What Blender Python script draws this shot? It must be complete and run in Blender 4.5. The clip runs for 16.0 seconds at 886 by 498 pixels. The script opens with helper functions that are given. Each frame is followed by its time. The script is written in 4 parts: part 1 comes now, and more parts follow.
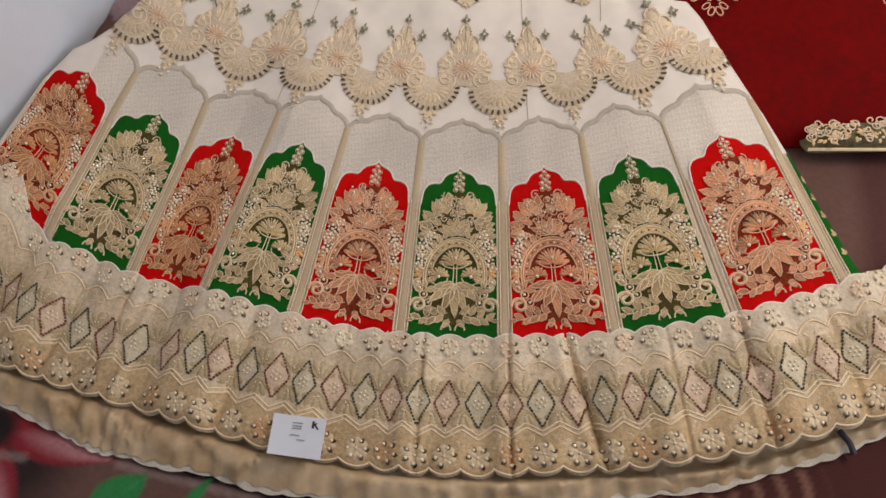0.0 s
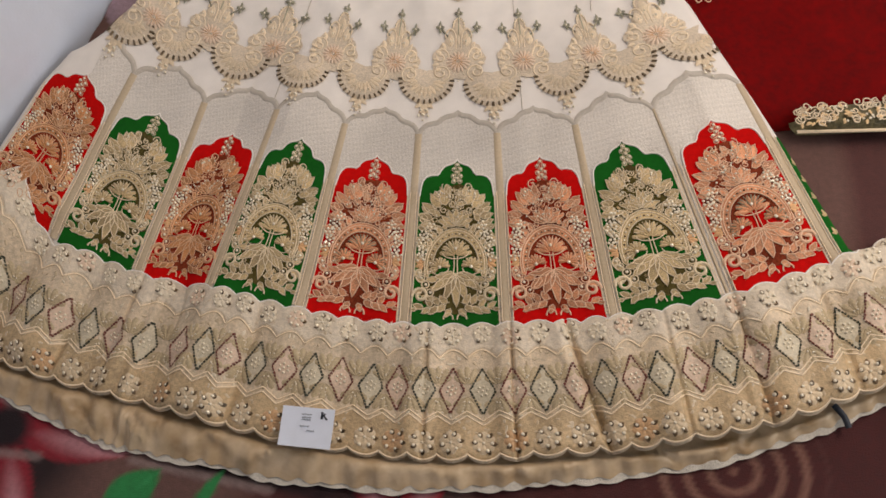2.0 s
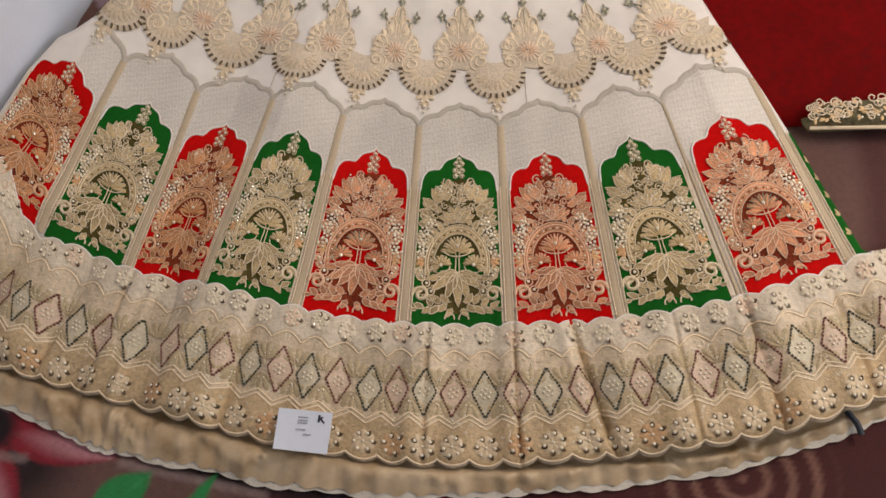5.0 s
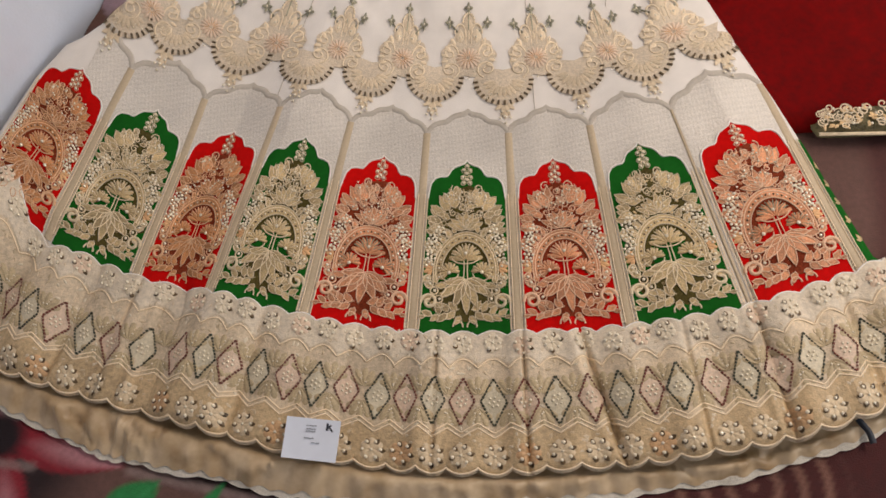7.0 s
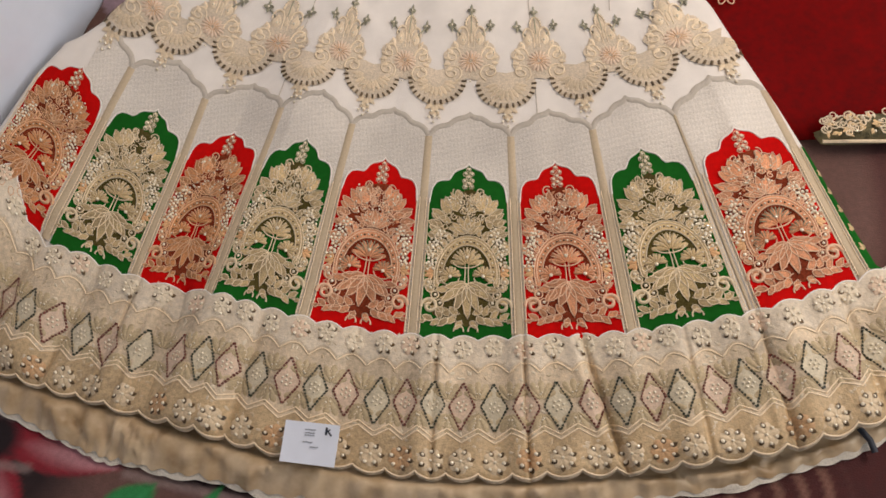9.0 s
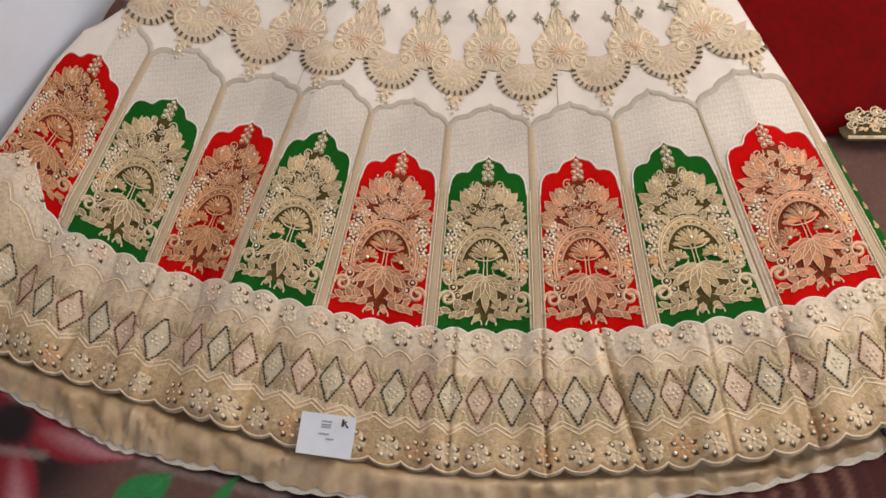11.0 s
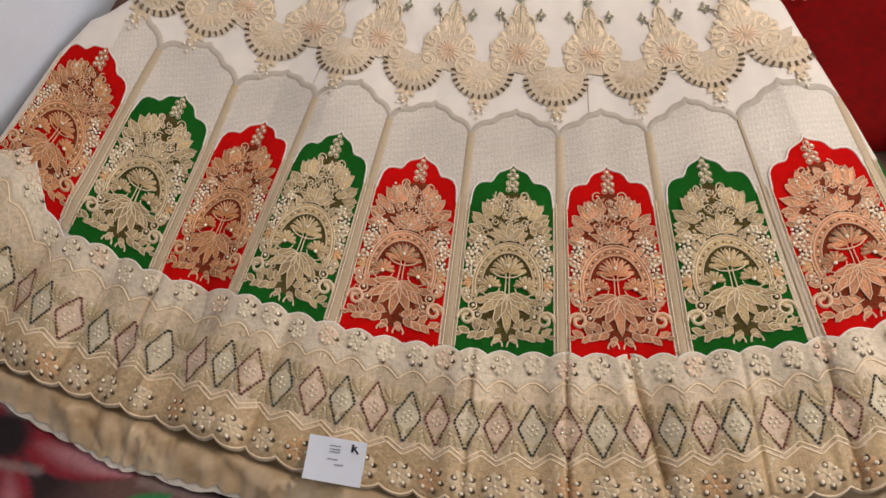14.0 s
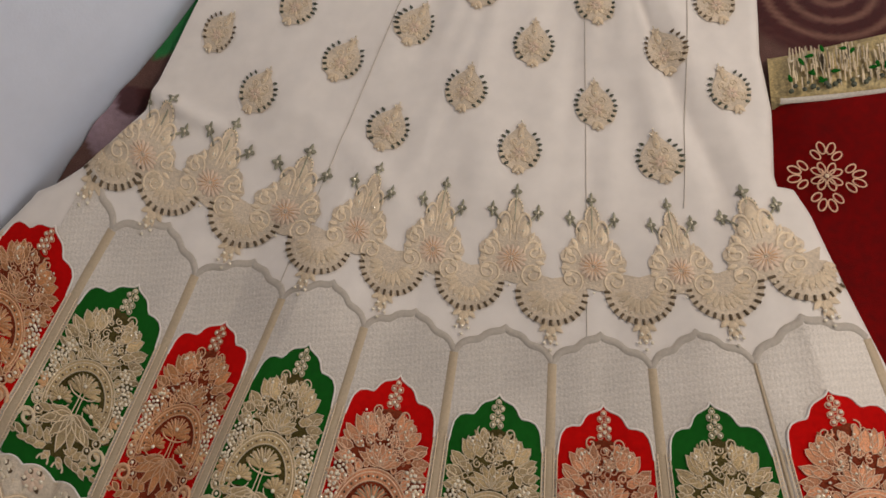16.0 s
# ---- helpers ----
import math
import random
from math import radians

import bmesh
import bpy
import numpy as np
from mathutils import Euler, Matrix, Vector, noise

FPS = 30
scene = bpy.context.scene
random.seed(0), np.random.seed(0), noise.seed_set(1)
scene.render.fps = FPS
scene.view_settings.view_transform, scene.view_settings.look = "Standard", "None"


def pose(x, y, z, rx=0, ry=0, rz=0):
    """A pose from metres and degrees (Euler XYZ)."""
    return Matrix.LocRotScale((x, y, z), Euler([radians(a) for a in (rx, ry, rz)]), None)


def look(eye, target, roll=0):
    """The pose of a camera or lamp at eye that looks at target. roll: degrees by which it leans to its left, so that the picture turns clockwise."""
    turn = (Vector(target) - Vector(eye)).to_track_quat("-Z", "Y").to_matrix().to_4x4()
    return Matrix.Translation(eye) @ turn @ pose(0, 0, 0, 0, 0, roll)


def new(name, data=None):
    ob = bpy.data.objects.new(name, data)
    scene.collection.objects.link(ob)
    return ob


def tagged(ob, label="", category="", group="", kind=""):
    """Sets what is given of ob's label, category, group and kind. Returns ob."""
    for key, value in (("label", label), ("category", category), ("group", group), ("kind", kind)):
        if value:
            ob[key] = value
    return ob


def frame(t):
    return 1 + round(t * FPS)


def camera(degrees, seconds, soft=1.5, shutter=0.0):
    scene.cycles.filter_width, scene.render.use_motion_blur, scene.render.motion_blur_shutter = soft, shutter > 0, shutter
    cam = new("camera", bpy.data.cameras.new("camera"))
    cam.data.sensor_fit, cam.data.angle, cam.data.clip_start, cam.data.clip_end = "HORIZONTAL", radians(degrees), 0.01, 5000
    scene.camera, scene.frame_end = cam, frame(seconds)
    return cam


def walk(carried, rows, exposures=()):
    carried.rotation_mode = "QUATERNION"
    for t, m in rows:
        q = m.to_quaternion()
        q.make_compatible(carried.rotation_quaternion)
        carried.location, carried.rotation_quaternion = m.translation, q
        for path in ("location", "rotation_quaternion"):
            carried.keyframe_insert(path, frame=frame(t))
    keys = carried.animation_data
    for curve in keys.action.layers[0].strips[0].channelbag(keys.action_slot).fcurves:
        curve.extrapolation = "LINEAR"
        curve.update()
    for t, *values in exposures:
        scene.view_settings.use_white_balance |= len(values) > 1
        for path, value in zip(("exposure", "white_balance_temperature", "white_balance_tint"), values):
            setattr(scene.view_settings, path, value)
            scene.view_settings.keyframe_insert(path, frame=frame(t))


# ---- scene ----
cam = camera(53.0, 16.0, soft=1.6)
# seconds, eye, point looked at on the bed, roll
PATH = [
    (0, (0.0902, 0.2679, 1.6274), (-0.0209, 0.7754, 0.5000), -13.44),
    (0.5, (0.0784, 0.2676, 1.6348), (0.0049, 0.7436, 0.5000), -11.73),
    (1, (0.0781, 0.2677, 1.6528), (-0.0146, 0.7762, 0.5000), -13.20),
    (1.5, (0.0747, 0.2639, 1.6515), (-0.0267, 0.7682, 0.5000), -13.89),
    (2, (0.0806, 0.2621, 1.6530), (-0.0215, 0.7613, 0.5000), -14.40),
    (2.5, (0.0825, 0.2693, 1.6547), (-0.0270, 0.7667, 0.5000), -14.65),
    (3, (0.0608, 0.2729, 1.6370), (-0.0327, 0.7581, 0.5000), -12.90),
    (3.5, (0.0608, 0.2847, 1.6261), (-0.0342, 0.7519, 0.5000), -13.65),
    (4, (0.0658, 0.2896, 1.6248), (-0.0207, 0.7522, 0.5000), -13.04),
    (6.5, (0.0571, 0.2999, 1.6229), (-0.0301, 0.7664, 0.5000), -13.12),
    (7, (0.0586, 0.3001, 1.6228), (-0.0345, 0.7691, 0.5000), -13.77),
    (7.5, (0.0561, 0.2971, 1.6247), (-0.0325, 0.7669, 0.5000), -13.03),
    (8, (0.0592, 0.2957, 1.6262), (-0.0356, 0.7674, 0.5000), -13.51),
    (8.5, (0.0537, 0.2997, 1.6233), (-0.0381, 0.7658, 0.5000), -13.33),
    (9, (0.0499, 0.3072, 1.6189), (-0.0359, 0.7748, 0.5000), -12.43),
    (11.5, (0.0340, 0.3123, 1.6104), (-0.0690, 0.7627, 0.5000), -13.83),
    (12, (0.0284, 0.3096, 1.6080), (-0.0713, 0.7617, 0.5000), -13.26),
    (12.5, (0.0276, 0.3132, 1.6058), (-0.0744, 0.7613, 0.5000), -13.80),
    (13, (0.0271, 0.3208, 1.6034), (-0.0661, 0.7784, 0.5000), -12.55),
    (13.5, (0.0275, 0.3466, 1.5816), (-0.0522, 0.7824, 0.5000), -11.61),
    (14, (0.0271, 0.3741, 1.5631), (-0.0875, 0.7853, 0.5000), -15.11),
    (14.5, (0.0311, 0.4376, 1.5490), (-0.0774, 0.8469, 0.5000), -14.16),
    (15, (0.0231, 0.5310, 1.5444), (-0.0869, 0.9444, 0.5000), -13.40),
    (15.5, (0.0234, 0.6164, 1.5453), (-0.0915, 0.9997, 0.5000), -14.11),
    (16, (0.0428, 0.7080, 1.5460), (-0.0748, 1.0871, 0.5000), -14.64),
]
walk(cam, [(t, look(eye, target, roll)) for t, eye, target, roll in PATH],
     [(0, -0.40), (3.5, -0.34), (9, -0.25), (11.5, -0.16), (13, -0.15), (14.5, -0.36), (15, -0.57), (16, -0.78)])

# ---- light ----
world = bpy.data.worlds.new("room_air")
scene.world = world
world.use_nodes = True
world.node_tree.nodes["Background"].inputs[0].default_value = (0.55, 0.6, 0.7, 1)
world.node_tree.nodes["Background"].inputs[1].default_value = 0.05


def area_lamp(name, where, aim, size_x, size_y, watts, colour):
    data = bpy.data.lights.new(name, "AREA")
    data.shape, data.size, data.size_y, data.energy, data.color = "RECTANGLE", size_x, size_y, watts, colour
    ob = new(name, data)
    ob.matrix_world = look(where, aim)
    return ob


# unseen stand-in for the warm room light from the upper right
area_lamp("overhead_stand_in", (1.45, 1.45, 2.45), (0.9, 1.3, 0), 1.2, 0.14, 33, (1.0, 0.852, 0.735))
# added cool fill from the side, no window there, softens the relief
area_lamp("cool_side_fill", (2.2, 0.6, 1.55), (0.2, 0.9, 1.0), 1.3, 1.3, 15, (0.92, 0.96, 1.0))


# ---- materials ----
def material(name, colour, rough=0.6, metal=0.0, vary=0.12, scale=60.0, big=6.0, bump=0.3, sheen=0.0, bump_scale=None, second=None, coat=0.0,
             attribute="", thread=0.0, random_value=0.0, gloss=0.5, weave=0.0):
    """A procedural surface: base colour with variation at two sizes, fine relief, and, where asked, woven threads."""
    m = bpy.data.materials.new(name)
    m.use_nodes = True
    nt = m.node_tree
    n, link = nt.nodes, nt.links
    b = n["Principled BSDF"]
    b.inputs["Roughness"].default_value = rough
    b.inputs["Metallic"].default_value = metal
    b.inputs["Sheen Weight"].default_value = sheen
    b.inputs["Sheen Roughness"].default_value = 0.4
    b.inputs["Coat Weight"].default_value = coat
    b.inputs["Specular IOR Level"].default_value = gloss
    geo = n.new("ShaderNodeNewGeometry")
    fine, broad = n.new("ShaderNodeTexNoise"), n.new("ShaderNodeTexNoise")
    fine.inputs["Scale"].default_value, broad.inputs["Scale"].default_value = scale, big
    fine.inputs["Detail"].default_value = broad.inputs["Detail"].default_value = 4
    link.new(geo.outputs["Position"], fine.inputs["Vector"])
    link.new(geo.outputs["Position"], broad.inputs["Vector"])
    add = n.new("ShaderNodeMath")
    add.operation = "ADD"
    link.new(fine.outputs["Fac"], add.inputs[0])
    link.new(broad.outputs["Fac"], add.inputs[1])
    ramp = n.new("ShaderNodeMapRange")
    ramp.inputs["From Min"].default_value, ramp.inputs["From Max"].default_value = 0.65, 1.35
    link.new(add.outputs[0], ramp.inputs["Value"])
    mix = n.new("ShaderNodeMix")
    mix.data_type = "RGBA"
    other = second or tuple(c * (1 - 2.2 * vary) for c in colour)
    mix.inputs[6].default_value = (*other, 1)
    mix.inputs[7].default_value = (*(min(1, c * (1 + vary)) for c in colour), 1)
    link.new(ramp.outputs["Result"], mix.inputs[0])
    out = mix.outputs[2]
    if attribute:
        at = n.new("ShaderNodeAttribute")
        at.attribute_name = attribute
        mul = n.new("ShaderNodeMix")
        mul.data_type, mul.blend_type = "RGBA", "MULTIPLY"
        mul.inputs[0].default_value = 1
        link.new(out, mul.inputs[6])
        link.new(at.outputs["Color"], mul.inputs[7])
        out = mul.outputs[2]
    if random_value:
        hsv = n.new("ShaderNodeHueSaturation")
        r = n.new("ShaderNodeMapRange")
        r.inputs["To Min"].default_value, r.inputs["To Max"].default_value = 1 - random_value, 1 + random_value
        link.new(geo.outputs["Random Per Island"], r.inputs["Value"])
        link.new(r.outputs["Result"], hsv.inputs["Value"])
        link.new(out, hsv.inputs["Color"])
        out = hsv.outputs["Color"]
    link.new(out, b.inputs["Base Color"])
    rough_range = n.new("ShaderNodeMapRange")
    rough_range.inputs["To Min"].default_value, rough_range.inputs["To Max"].default_value = max(0.03, rough - 0.1), min(1, rough + 0.1)
    link.new(fine.outputs["Fac"], rough_range.inputs["Value"])
    link.new(rough_range.outputs["Result"], b.inputs["Roughness"])
    bm_node = n.new("ShaderNodeBump")
    bm_node.inputs["Strength"].default_value, bm_node.inputs["Distance"].default_value = bump, 0.002
    relief = n.new("ShaderNodeTexNoise")
    relief.inputs["Scale"].default_value, relief.inputs["Detail"].default_value = bump_scale or scale * 4, 3
    link.new(geo.outputs["Position"], relief.inputs["Vector"])
    source = relief.outputs["Fac"]
    if thread:
        wave = n.new("ShaderNodeTexWave")
        wave.inputs["Scale"].default_value, wave.inputs["Distortion"].default_value = thread * 3, 0.6
        wave.inputs["Detail"].default_value = 1
        wave.bands_direction = "DIAGONAL"
        link.new(geo.outputs["Position"], wave.inputs["Vector"])
        both = n.new("ShaderNodeMath")
        both.operation = "ADD"
        link.new(wave.outputs["Fac"], both.inputs[0])
        link.new(source, both.inputs[1])
        source = both.outputs[0]
    if weave:
        turned = n.new("ShaderNodeMapping")
        turned.inputs["Rotation"].default_value = (0, 0, 0.7)
        turned.inputs["Scale"].default_value = (1, 0.6, 0.02)
        link.new(geo.outputs["Position"], turned.inputs["Vector"])
        checks = n.new("ShaderNodeTexChecker")
        checks.inputs["Scale"].default_value = weave
        link.new(turned.outputs["Vector"], checks.inputs["Vector"])
        half = n.new("ShaderNodeMath")
        half.operation = "MULTIPLY_ADD"
        half.inputs[1].default_value = 0.6
        link.new(checks.outputs["Fac"], half.inputs[0])
        link.new(source, half.inputs[2])
        source = half.outputs[0]
        threads = n.new("ShaderNodeMix")
        threads.data_type, threads.blend_type = "RGBA", "MULTIPLY"
        threads.inputs[7].default_value = (0.94, 0.935, 0.92, 1)
        link.new(checks.outputs["Fac"], threads.inputs[0])
        link.new(out, threads.inputs[6])
        link.new(threads.outputs[2], b.inputs["Base Color"])
    link.new(source, bm_node.inputs["Height"])
    link.new(bm_node.outputs["Normal"], b.inputs["Normal"])
    return m


CREAM = material("cream_silk", (0.90, 0.82, 0.725), 0.5, 0, 0.035, 40, 5, 0.12, 0.05, 900)
TISSUE = material("silver_tissue", (0.80, 0.72, 0.62), 0.34, 0.0, 0.12, 420, 8, 0.5, 0.05, 300, weave=270)
OGEE = material("grey_braid", (0.56, 0.49, 0.40), 0.6, 0.0, 0.08, 300, 20, 0.2, 0.1, 800)
SEAM = material("tan_seam_band", (0.58, 0.45, 0.29), 0.55, 0.0, 0.08, 300, 20, 0.2, 0.1, 800)
RED = material("red_velvet", (0.60, 0.004, 0.003), 0.85, 0, 0.10, 150, 12, 0.1, 0, 900, gloss=0.06)
GREEN = material("green_velvet", (0.010, 0.115, 0.012), 0.85, 0, 0.10, 150, 12, 0.1, 0, 900, gloss=0.06)
BORDER = material("gold_cream_border", (0.74, 0.58, 0.39), 0.45, 0.0, 0.18, 190, 14, 0.4, 0.05, 420)
UPPER = material("cream_border_band", (0.79, 0.66, 0.49), 0.45, 0.0, 0.14, 190, 14, 0.4, 0.05, 420)
SATIN = material("gold_satin_lining", (0.66, 0.51, 0.33), 0.36, 0.0, 0.16, 30, 9, 0.1, 0, 700, second=(0.34, 0.20, 0.08))
LACE = material("cream_lace", (0.80, 0.72, 0.60), 0.6, 0, 0.12, 400, 12, 0.8, 0.2, 700)
GOLD = material("gold_thread", (0.82, 0.56, 0.28), 0.45, 0.08, 0.18, 330, 14, 0.35, 0, 600, random_value=0.22)
PALE_R = material("pale_rose_gold_thread", (0.86, 0.54, 0.34), 0.45, 0.05, 0.10, 330, 14, 0.3, 0, 600, random_value=0.12)
PALE = material("pale_gold_thread", (0.90, 0.72, 0.49), 0.45, 0.05, 0.08, 260, 14, 0.25, 0, 600, random_value=0.12)
COPPER = material("copper_thread", (0.78, 0.44, 0.20), 0.5, 0.05, 0.12, 260, 14, 0.25, 0, 600, random_value=0.2)
NET_R = material("gold_net_on_red", (0.76, 0.33, 0.155), 0.5, 0.05, 0.24, 420, 30, 0.5, 0, 700, random_value=0.28)
NET_G = material("gold_net_on_green", (0.66, 0.48, 0.24), 0.5, 0.05, 0.24, 420, 30, 0.5, 0, 700, random_value=0.24)
NET_C = material("copper_net_on_red", (0.66, 0.28, 0.10), 0.5, 0.05, 0.24, 420, 30, 0.5, 0, 700, random_value=0.24)
PALE_G = material("pale_cord_on_green", (0.82, 0.66, 0.43), 0.42, 0.05, 0.14, 330, 14, 0.3, 0, 600, random_value=0.16)
PALE_C = material("copper_cord_on_red", (0.80, 0.46, 0.25), 0.42, 0.05, 0.14, 330, 14, 0.3, 0, 600, random_value=0.16)
STAMEN = material("grey_green_thread", (0.30, 0.32, 0.20), 0.5, 0.05, 0.2, 330, 14, 0.3, 0, 600, random_value=0.2)
FILL_R = material("antique_gold_ground_on_red", (0.25, 0.045, 0.018), 0.8, 0.0, 0.3, 330, 20, 0.4, 0, 420, gloss=0.05)
FILL_G = material("antique_gold_ground_on_green", (0.105, 0.082, 0.025), 0.8, 0.0, 0.3, 330, 20, 0.4, 0, 420, gloss=0.05)
OLIVE_GOLD = material("olive_gold_stitching", (0.62, 0.48, 0.22), 0.55, 0.1, 0.3, 260, 18, 0.4, 0, 420)
TAN = material("tan_stitching", (0.62, 0.44, 0.24), 0.5, 0.05, 0.2, 200, 14, 0.4, 0, 420)
BEIGE = material("beige_stitching", (0.78, 0.635, 0.46), 0.5, 0.05, 0.14, 260, 18, 0.4, 0, 420)
PEACH = material("peach_stitching", (0.80, 0.60, 0.43), 0.5, 0.05, 0.10, 200, 18, 0.25, 0, 420, random_value=0.12)
PEARL = material("pearl_bead", (1.0, 0.86, 0.64), 0.08, 0.15, 0.02, 80, 20, 0.0, 0, 300, coat=1.0, random_value=0.16)
SEQUIN = material("brown_gold_sequin", (0.15, 0.095, 0.045), 0.3, 0.3, 0.2, 80, 20, 0.0, 0, 300, random_value=0.35)
DARK_GREEN = material("dark_green_stitch", (0.045, 0.050, 0.026), 0.6, 0, 0.2, 300, 30, 0.5, 0, 600)
DARK_RED = material("maroon_stitch", (0.20, 0.055, 0.035), 0.6, 0, 0.2, 300, 30, 0.5, 0, 600)
PINK_FIELD = material("pink_diamond_silk", (0.76, 0.56, 0.40), 0.5, 0.0, 0.14, 260, 20, 0.3, 0.05, 400)
MINT_FIELD = material("mint_diamond_silk", (0.70, 0.60, 0.42), 0.5, 0.0, 0.14, 260, 20, 0.3, 0.05, 400)
GREEN_BEAD = material("green_bead", (0.085, 0.095, 0.055), 0.4, 0.1, 0.2, 100, 20, 0.0, 0, 300, random_value=0.3)
BLANKET = material("printed_fleece", (0.85, 0.85, 0.85), 0.95, 0, 0.12, 130, 9, 0.5, 0.04, 500, attribute="print")
WALL = material("white_wall_paint", (0.80, 0.85, 0.95), 0.7, 0, 0.02, 30, 2, 0.12, 0, 220)
CEIL = material("ceiling_paint", (0.82, 0.81, 0.78), 0.8, 0, 0.02, 30, 2, 0.1, 0, 200)
FLOOR = material("floor_tile", (0.55, 0.5, 0.44), 0.35, 0, 0.08, 20, 3, 0.05, 0, 100)
WOOD = material("dark_bed_wood", (0.14, 0.07, 0.035), 0.4, 0, 0.2, 25, 5, 0.2, 0, 90)
PAPER = material("white_card", (0.85, 0.88, 0.95), 0.6, 0, 0.02, 60, 10, 0.05, 0, 400)
INK = material("dark_ink", (0.03, 0.035, 0.05), 0.6, 0, 0.05, 60, 10, 0.0, 0, 400)
GREY_INK = material("grey_ink", (0.28, 0.29, 0.32), 0.6, 0, 0.05, 60, 10, 0.0, 0, 400)
RED_NET = material("red_georgette", (0.17, 0.001, 0.001), 0.85, 0, 0.20, 90, 8, 0.25, 0, 800, gloss=0.10)
GREEN_LACE = material("green_lace_ground", (0.17, 0.14, 0.06), 0.55, 0.1, 0.3, 200, 20, 0.8, 0, 420)


# ---- mesh helpers ----
class Bag:
    """Collects vertices and faces in local coordinates, to become one mesh."""

    def __init__(self):
        self.v, self.f = [], []

    def put(self, verts, faces):
        base = len(self.v)
        self.v.extend(verts)
        self.f.extend(tuple(i + base for i in f) for f in faces)

    def leaf(self, x, y, angle, length, width, h=0.0012, z=0.0, bend=0.0, n=5):
        """A domed leaf or petal that starts at x, y and points along angle (degrees from the y axis, clockwise)."""
        a = math.radians(angle)
        dx, dy = math.sin(a), math.cos(a)
        vs = [(x, y, z)]
        for i in range(1, n):
            t = i / n
            w = width * 0.5 * math.sin(math.pi * t ** 0.8) ** 0.8
            off = bend * math.sin(math.pi * t) * length
            cx, cy = x + dx * length * t + dy * off, y + dy * length * t - dx * off
            for q, hh in ((-1, 0.0), (-0.68, h), (0, h * 0.35), (0.68, h), (1, 0.0)):
                vs.append((cx + dy * w * q, cy - dx * w * q, z + hh))
        vs.append((x + dx * length, y + dy * length, z + h * 0.3))
        fs = [(0, 1 + q, 2 + q) for q in range(4)]
        for i in range(n - 2):
            b = 1 + 5 * i
            fs += [(b + q, b + 5 + q, b + 6 + q, b + 1 + q) for q in range(4)]
        e = len(vs) - 1
        fs += [(e - 5 + q, e, e - 4 + q) for q in range(4)]
        self.put(vs, fs)

    def bead(self, x, y, r, z=0.0, squash=0.65):
        vs, fs = [(x, y, z + r * squash * 1.5)], []
        for ring, (rr, hh) in enumerate(((0.72, 1.2), (1.0, 0.5), (0.8, -0.3))):
            for i in range(7):
                a = 2 * math.pi * i / 7
                vs.append((x + r * rr * math.cos(a), y + r * rr * math.sin(a), z + r * squash * hh))
        for i in range(7):
            j = (i + 1) % 7
            fs += [(0, 1 + i, 1 + j), (1 + i, 8 + i, 8 + j, 1 + j), (8 + i, 15 + i, 15 + j, 8 + j)]
        self.put(vs, fs)

    def cord(self, points, r, z=0.0006, closed=False):
        """A half-round cord along points."""
        pts = [Vector((*p, 0)) for p in points]
        n = len(pts)
        vs, fs = [], []
        for i, p in enumerate(pts):
            a = pts[(i - 1) % n] if closed or i else p
            b = pts[(i + 1) % n] if closed or i < n - 1 else p
            d = (b - a)
            d = d.normalized() if d.length else Vector((0, 1, 0))
            s = Vector((-d.y, d.x, 0))
            for k, h in ((-1, -0.3), (-0.6, 0.7), (0.6, 0.7), (1, -0.3)):
                vs.append((p.x + s.x * r * k, p.y + s.y * r * k, z + r * h))
        for i in range(n if closed else n - 1):
            j = (i + 1) % n
            for k in range(3):
                fs.append((4 * i + k, 4 * j + k, 4 * j + k + 1, 4 * i + k + 1))
        self.put(vs, fs)

    def spiral(self, x, y, r, turns, start, hand, width):
        pts = []
        n = int(14 * turns)
        for i in range(n + 1):
            t = i / n
            a = math.radians(start) + hand * turns * 2 * math.pi * t
            q = r * (1 - 0.78 * t)
            pts.append((x + q * math.sin(a), y + q * math.cos(a)))
        self.cord(pts, width)

    def outline_leaf(self, x, y, angle, length, width, r=0.0008, z=0.001, bend=0.0):
        """The corded edge of a leaf."""
        a = math.radians(angle)
        dx, dy = math.sin(a), math.cos(a)
        sides = [], []
        for i in range(7):
            t = i / 6
            w = width * 0.5 * math.sin(math.pi * t ** 0.8) ** 0.8 if 0 < i < 6 else 0
            off = bend * math.sin(math.pi * t) * length
            cx, cy = x + dx * length * t + dy * off, y + dy * length * t - dx * off
            for side, q in zip(sides, (1, -1)):
                side.append((cx + dy * w * q, cy - dx * w * q))
        wob = [math.sin(x * 9131 + y * 7717 + i * 2.4) for i in range(12)]
        line = sides[0] + sides[1][-2:0:-1]
        self.cord([(px + 0.0005 * w, py - 0.0005 * w) for (px, py), w in zip(line, wob)], r, z, True)

    def bloom(self, x, y, r, petals, start, sweep, z=0.0, cup=0.0016, inner=0.12, lobes=0.22):
        """One stitched flower or fan: ridged petals side by side, with a scalloped rim."""
        n = petals * 6
        full = sweep >= 360
        vs, fs = [], []
        count_a = n if full else n + 1
        for ring in range(5):
            q = inner + (1 - inner) * ring / 4
            for i in range(count_a):
                ph = i / 6
                rim = 1 - lobes * (1 - abs(math.sin(math.pi * ph)) ** 0.7) * (ring / 4) ** 2
                a = math.radians(start + sweep * i / n)
                ridge = abs(math.sin(math.pi * ph)) ** 0.8
                hh = z + cup * ridge * math.sin(math.pi * min(1, 0.15 + ring / 4 * 0.8)) + (0.0006 if ring < 4 else -0.0004)
                vs.append((x + r * q * rim * math.sin(a), y + r * q * rim * math.cos(a), hh))
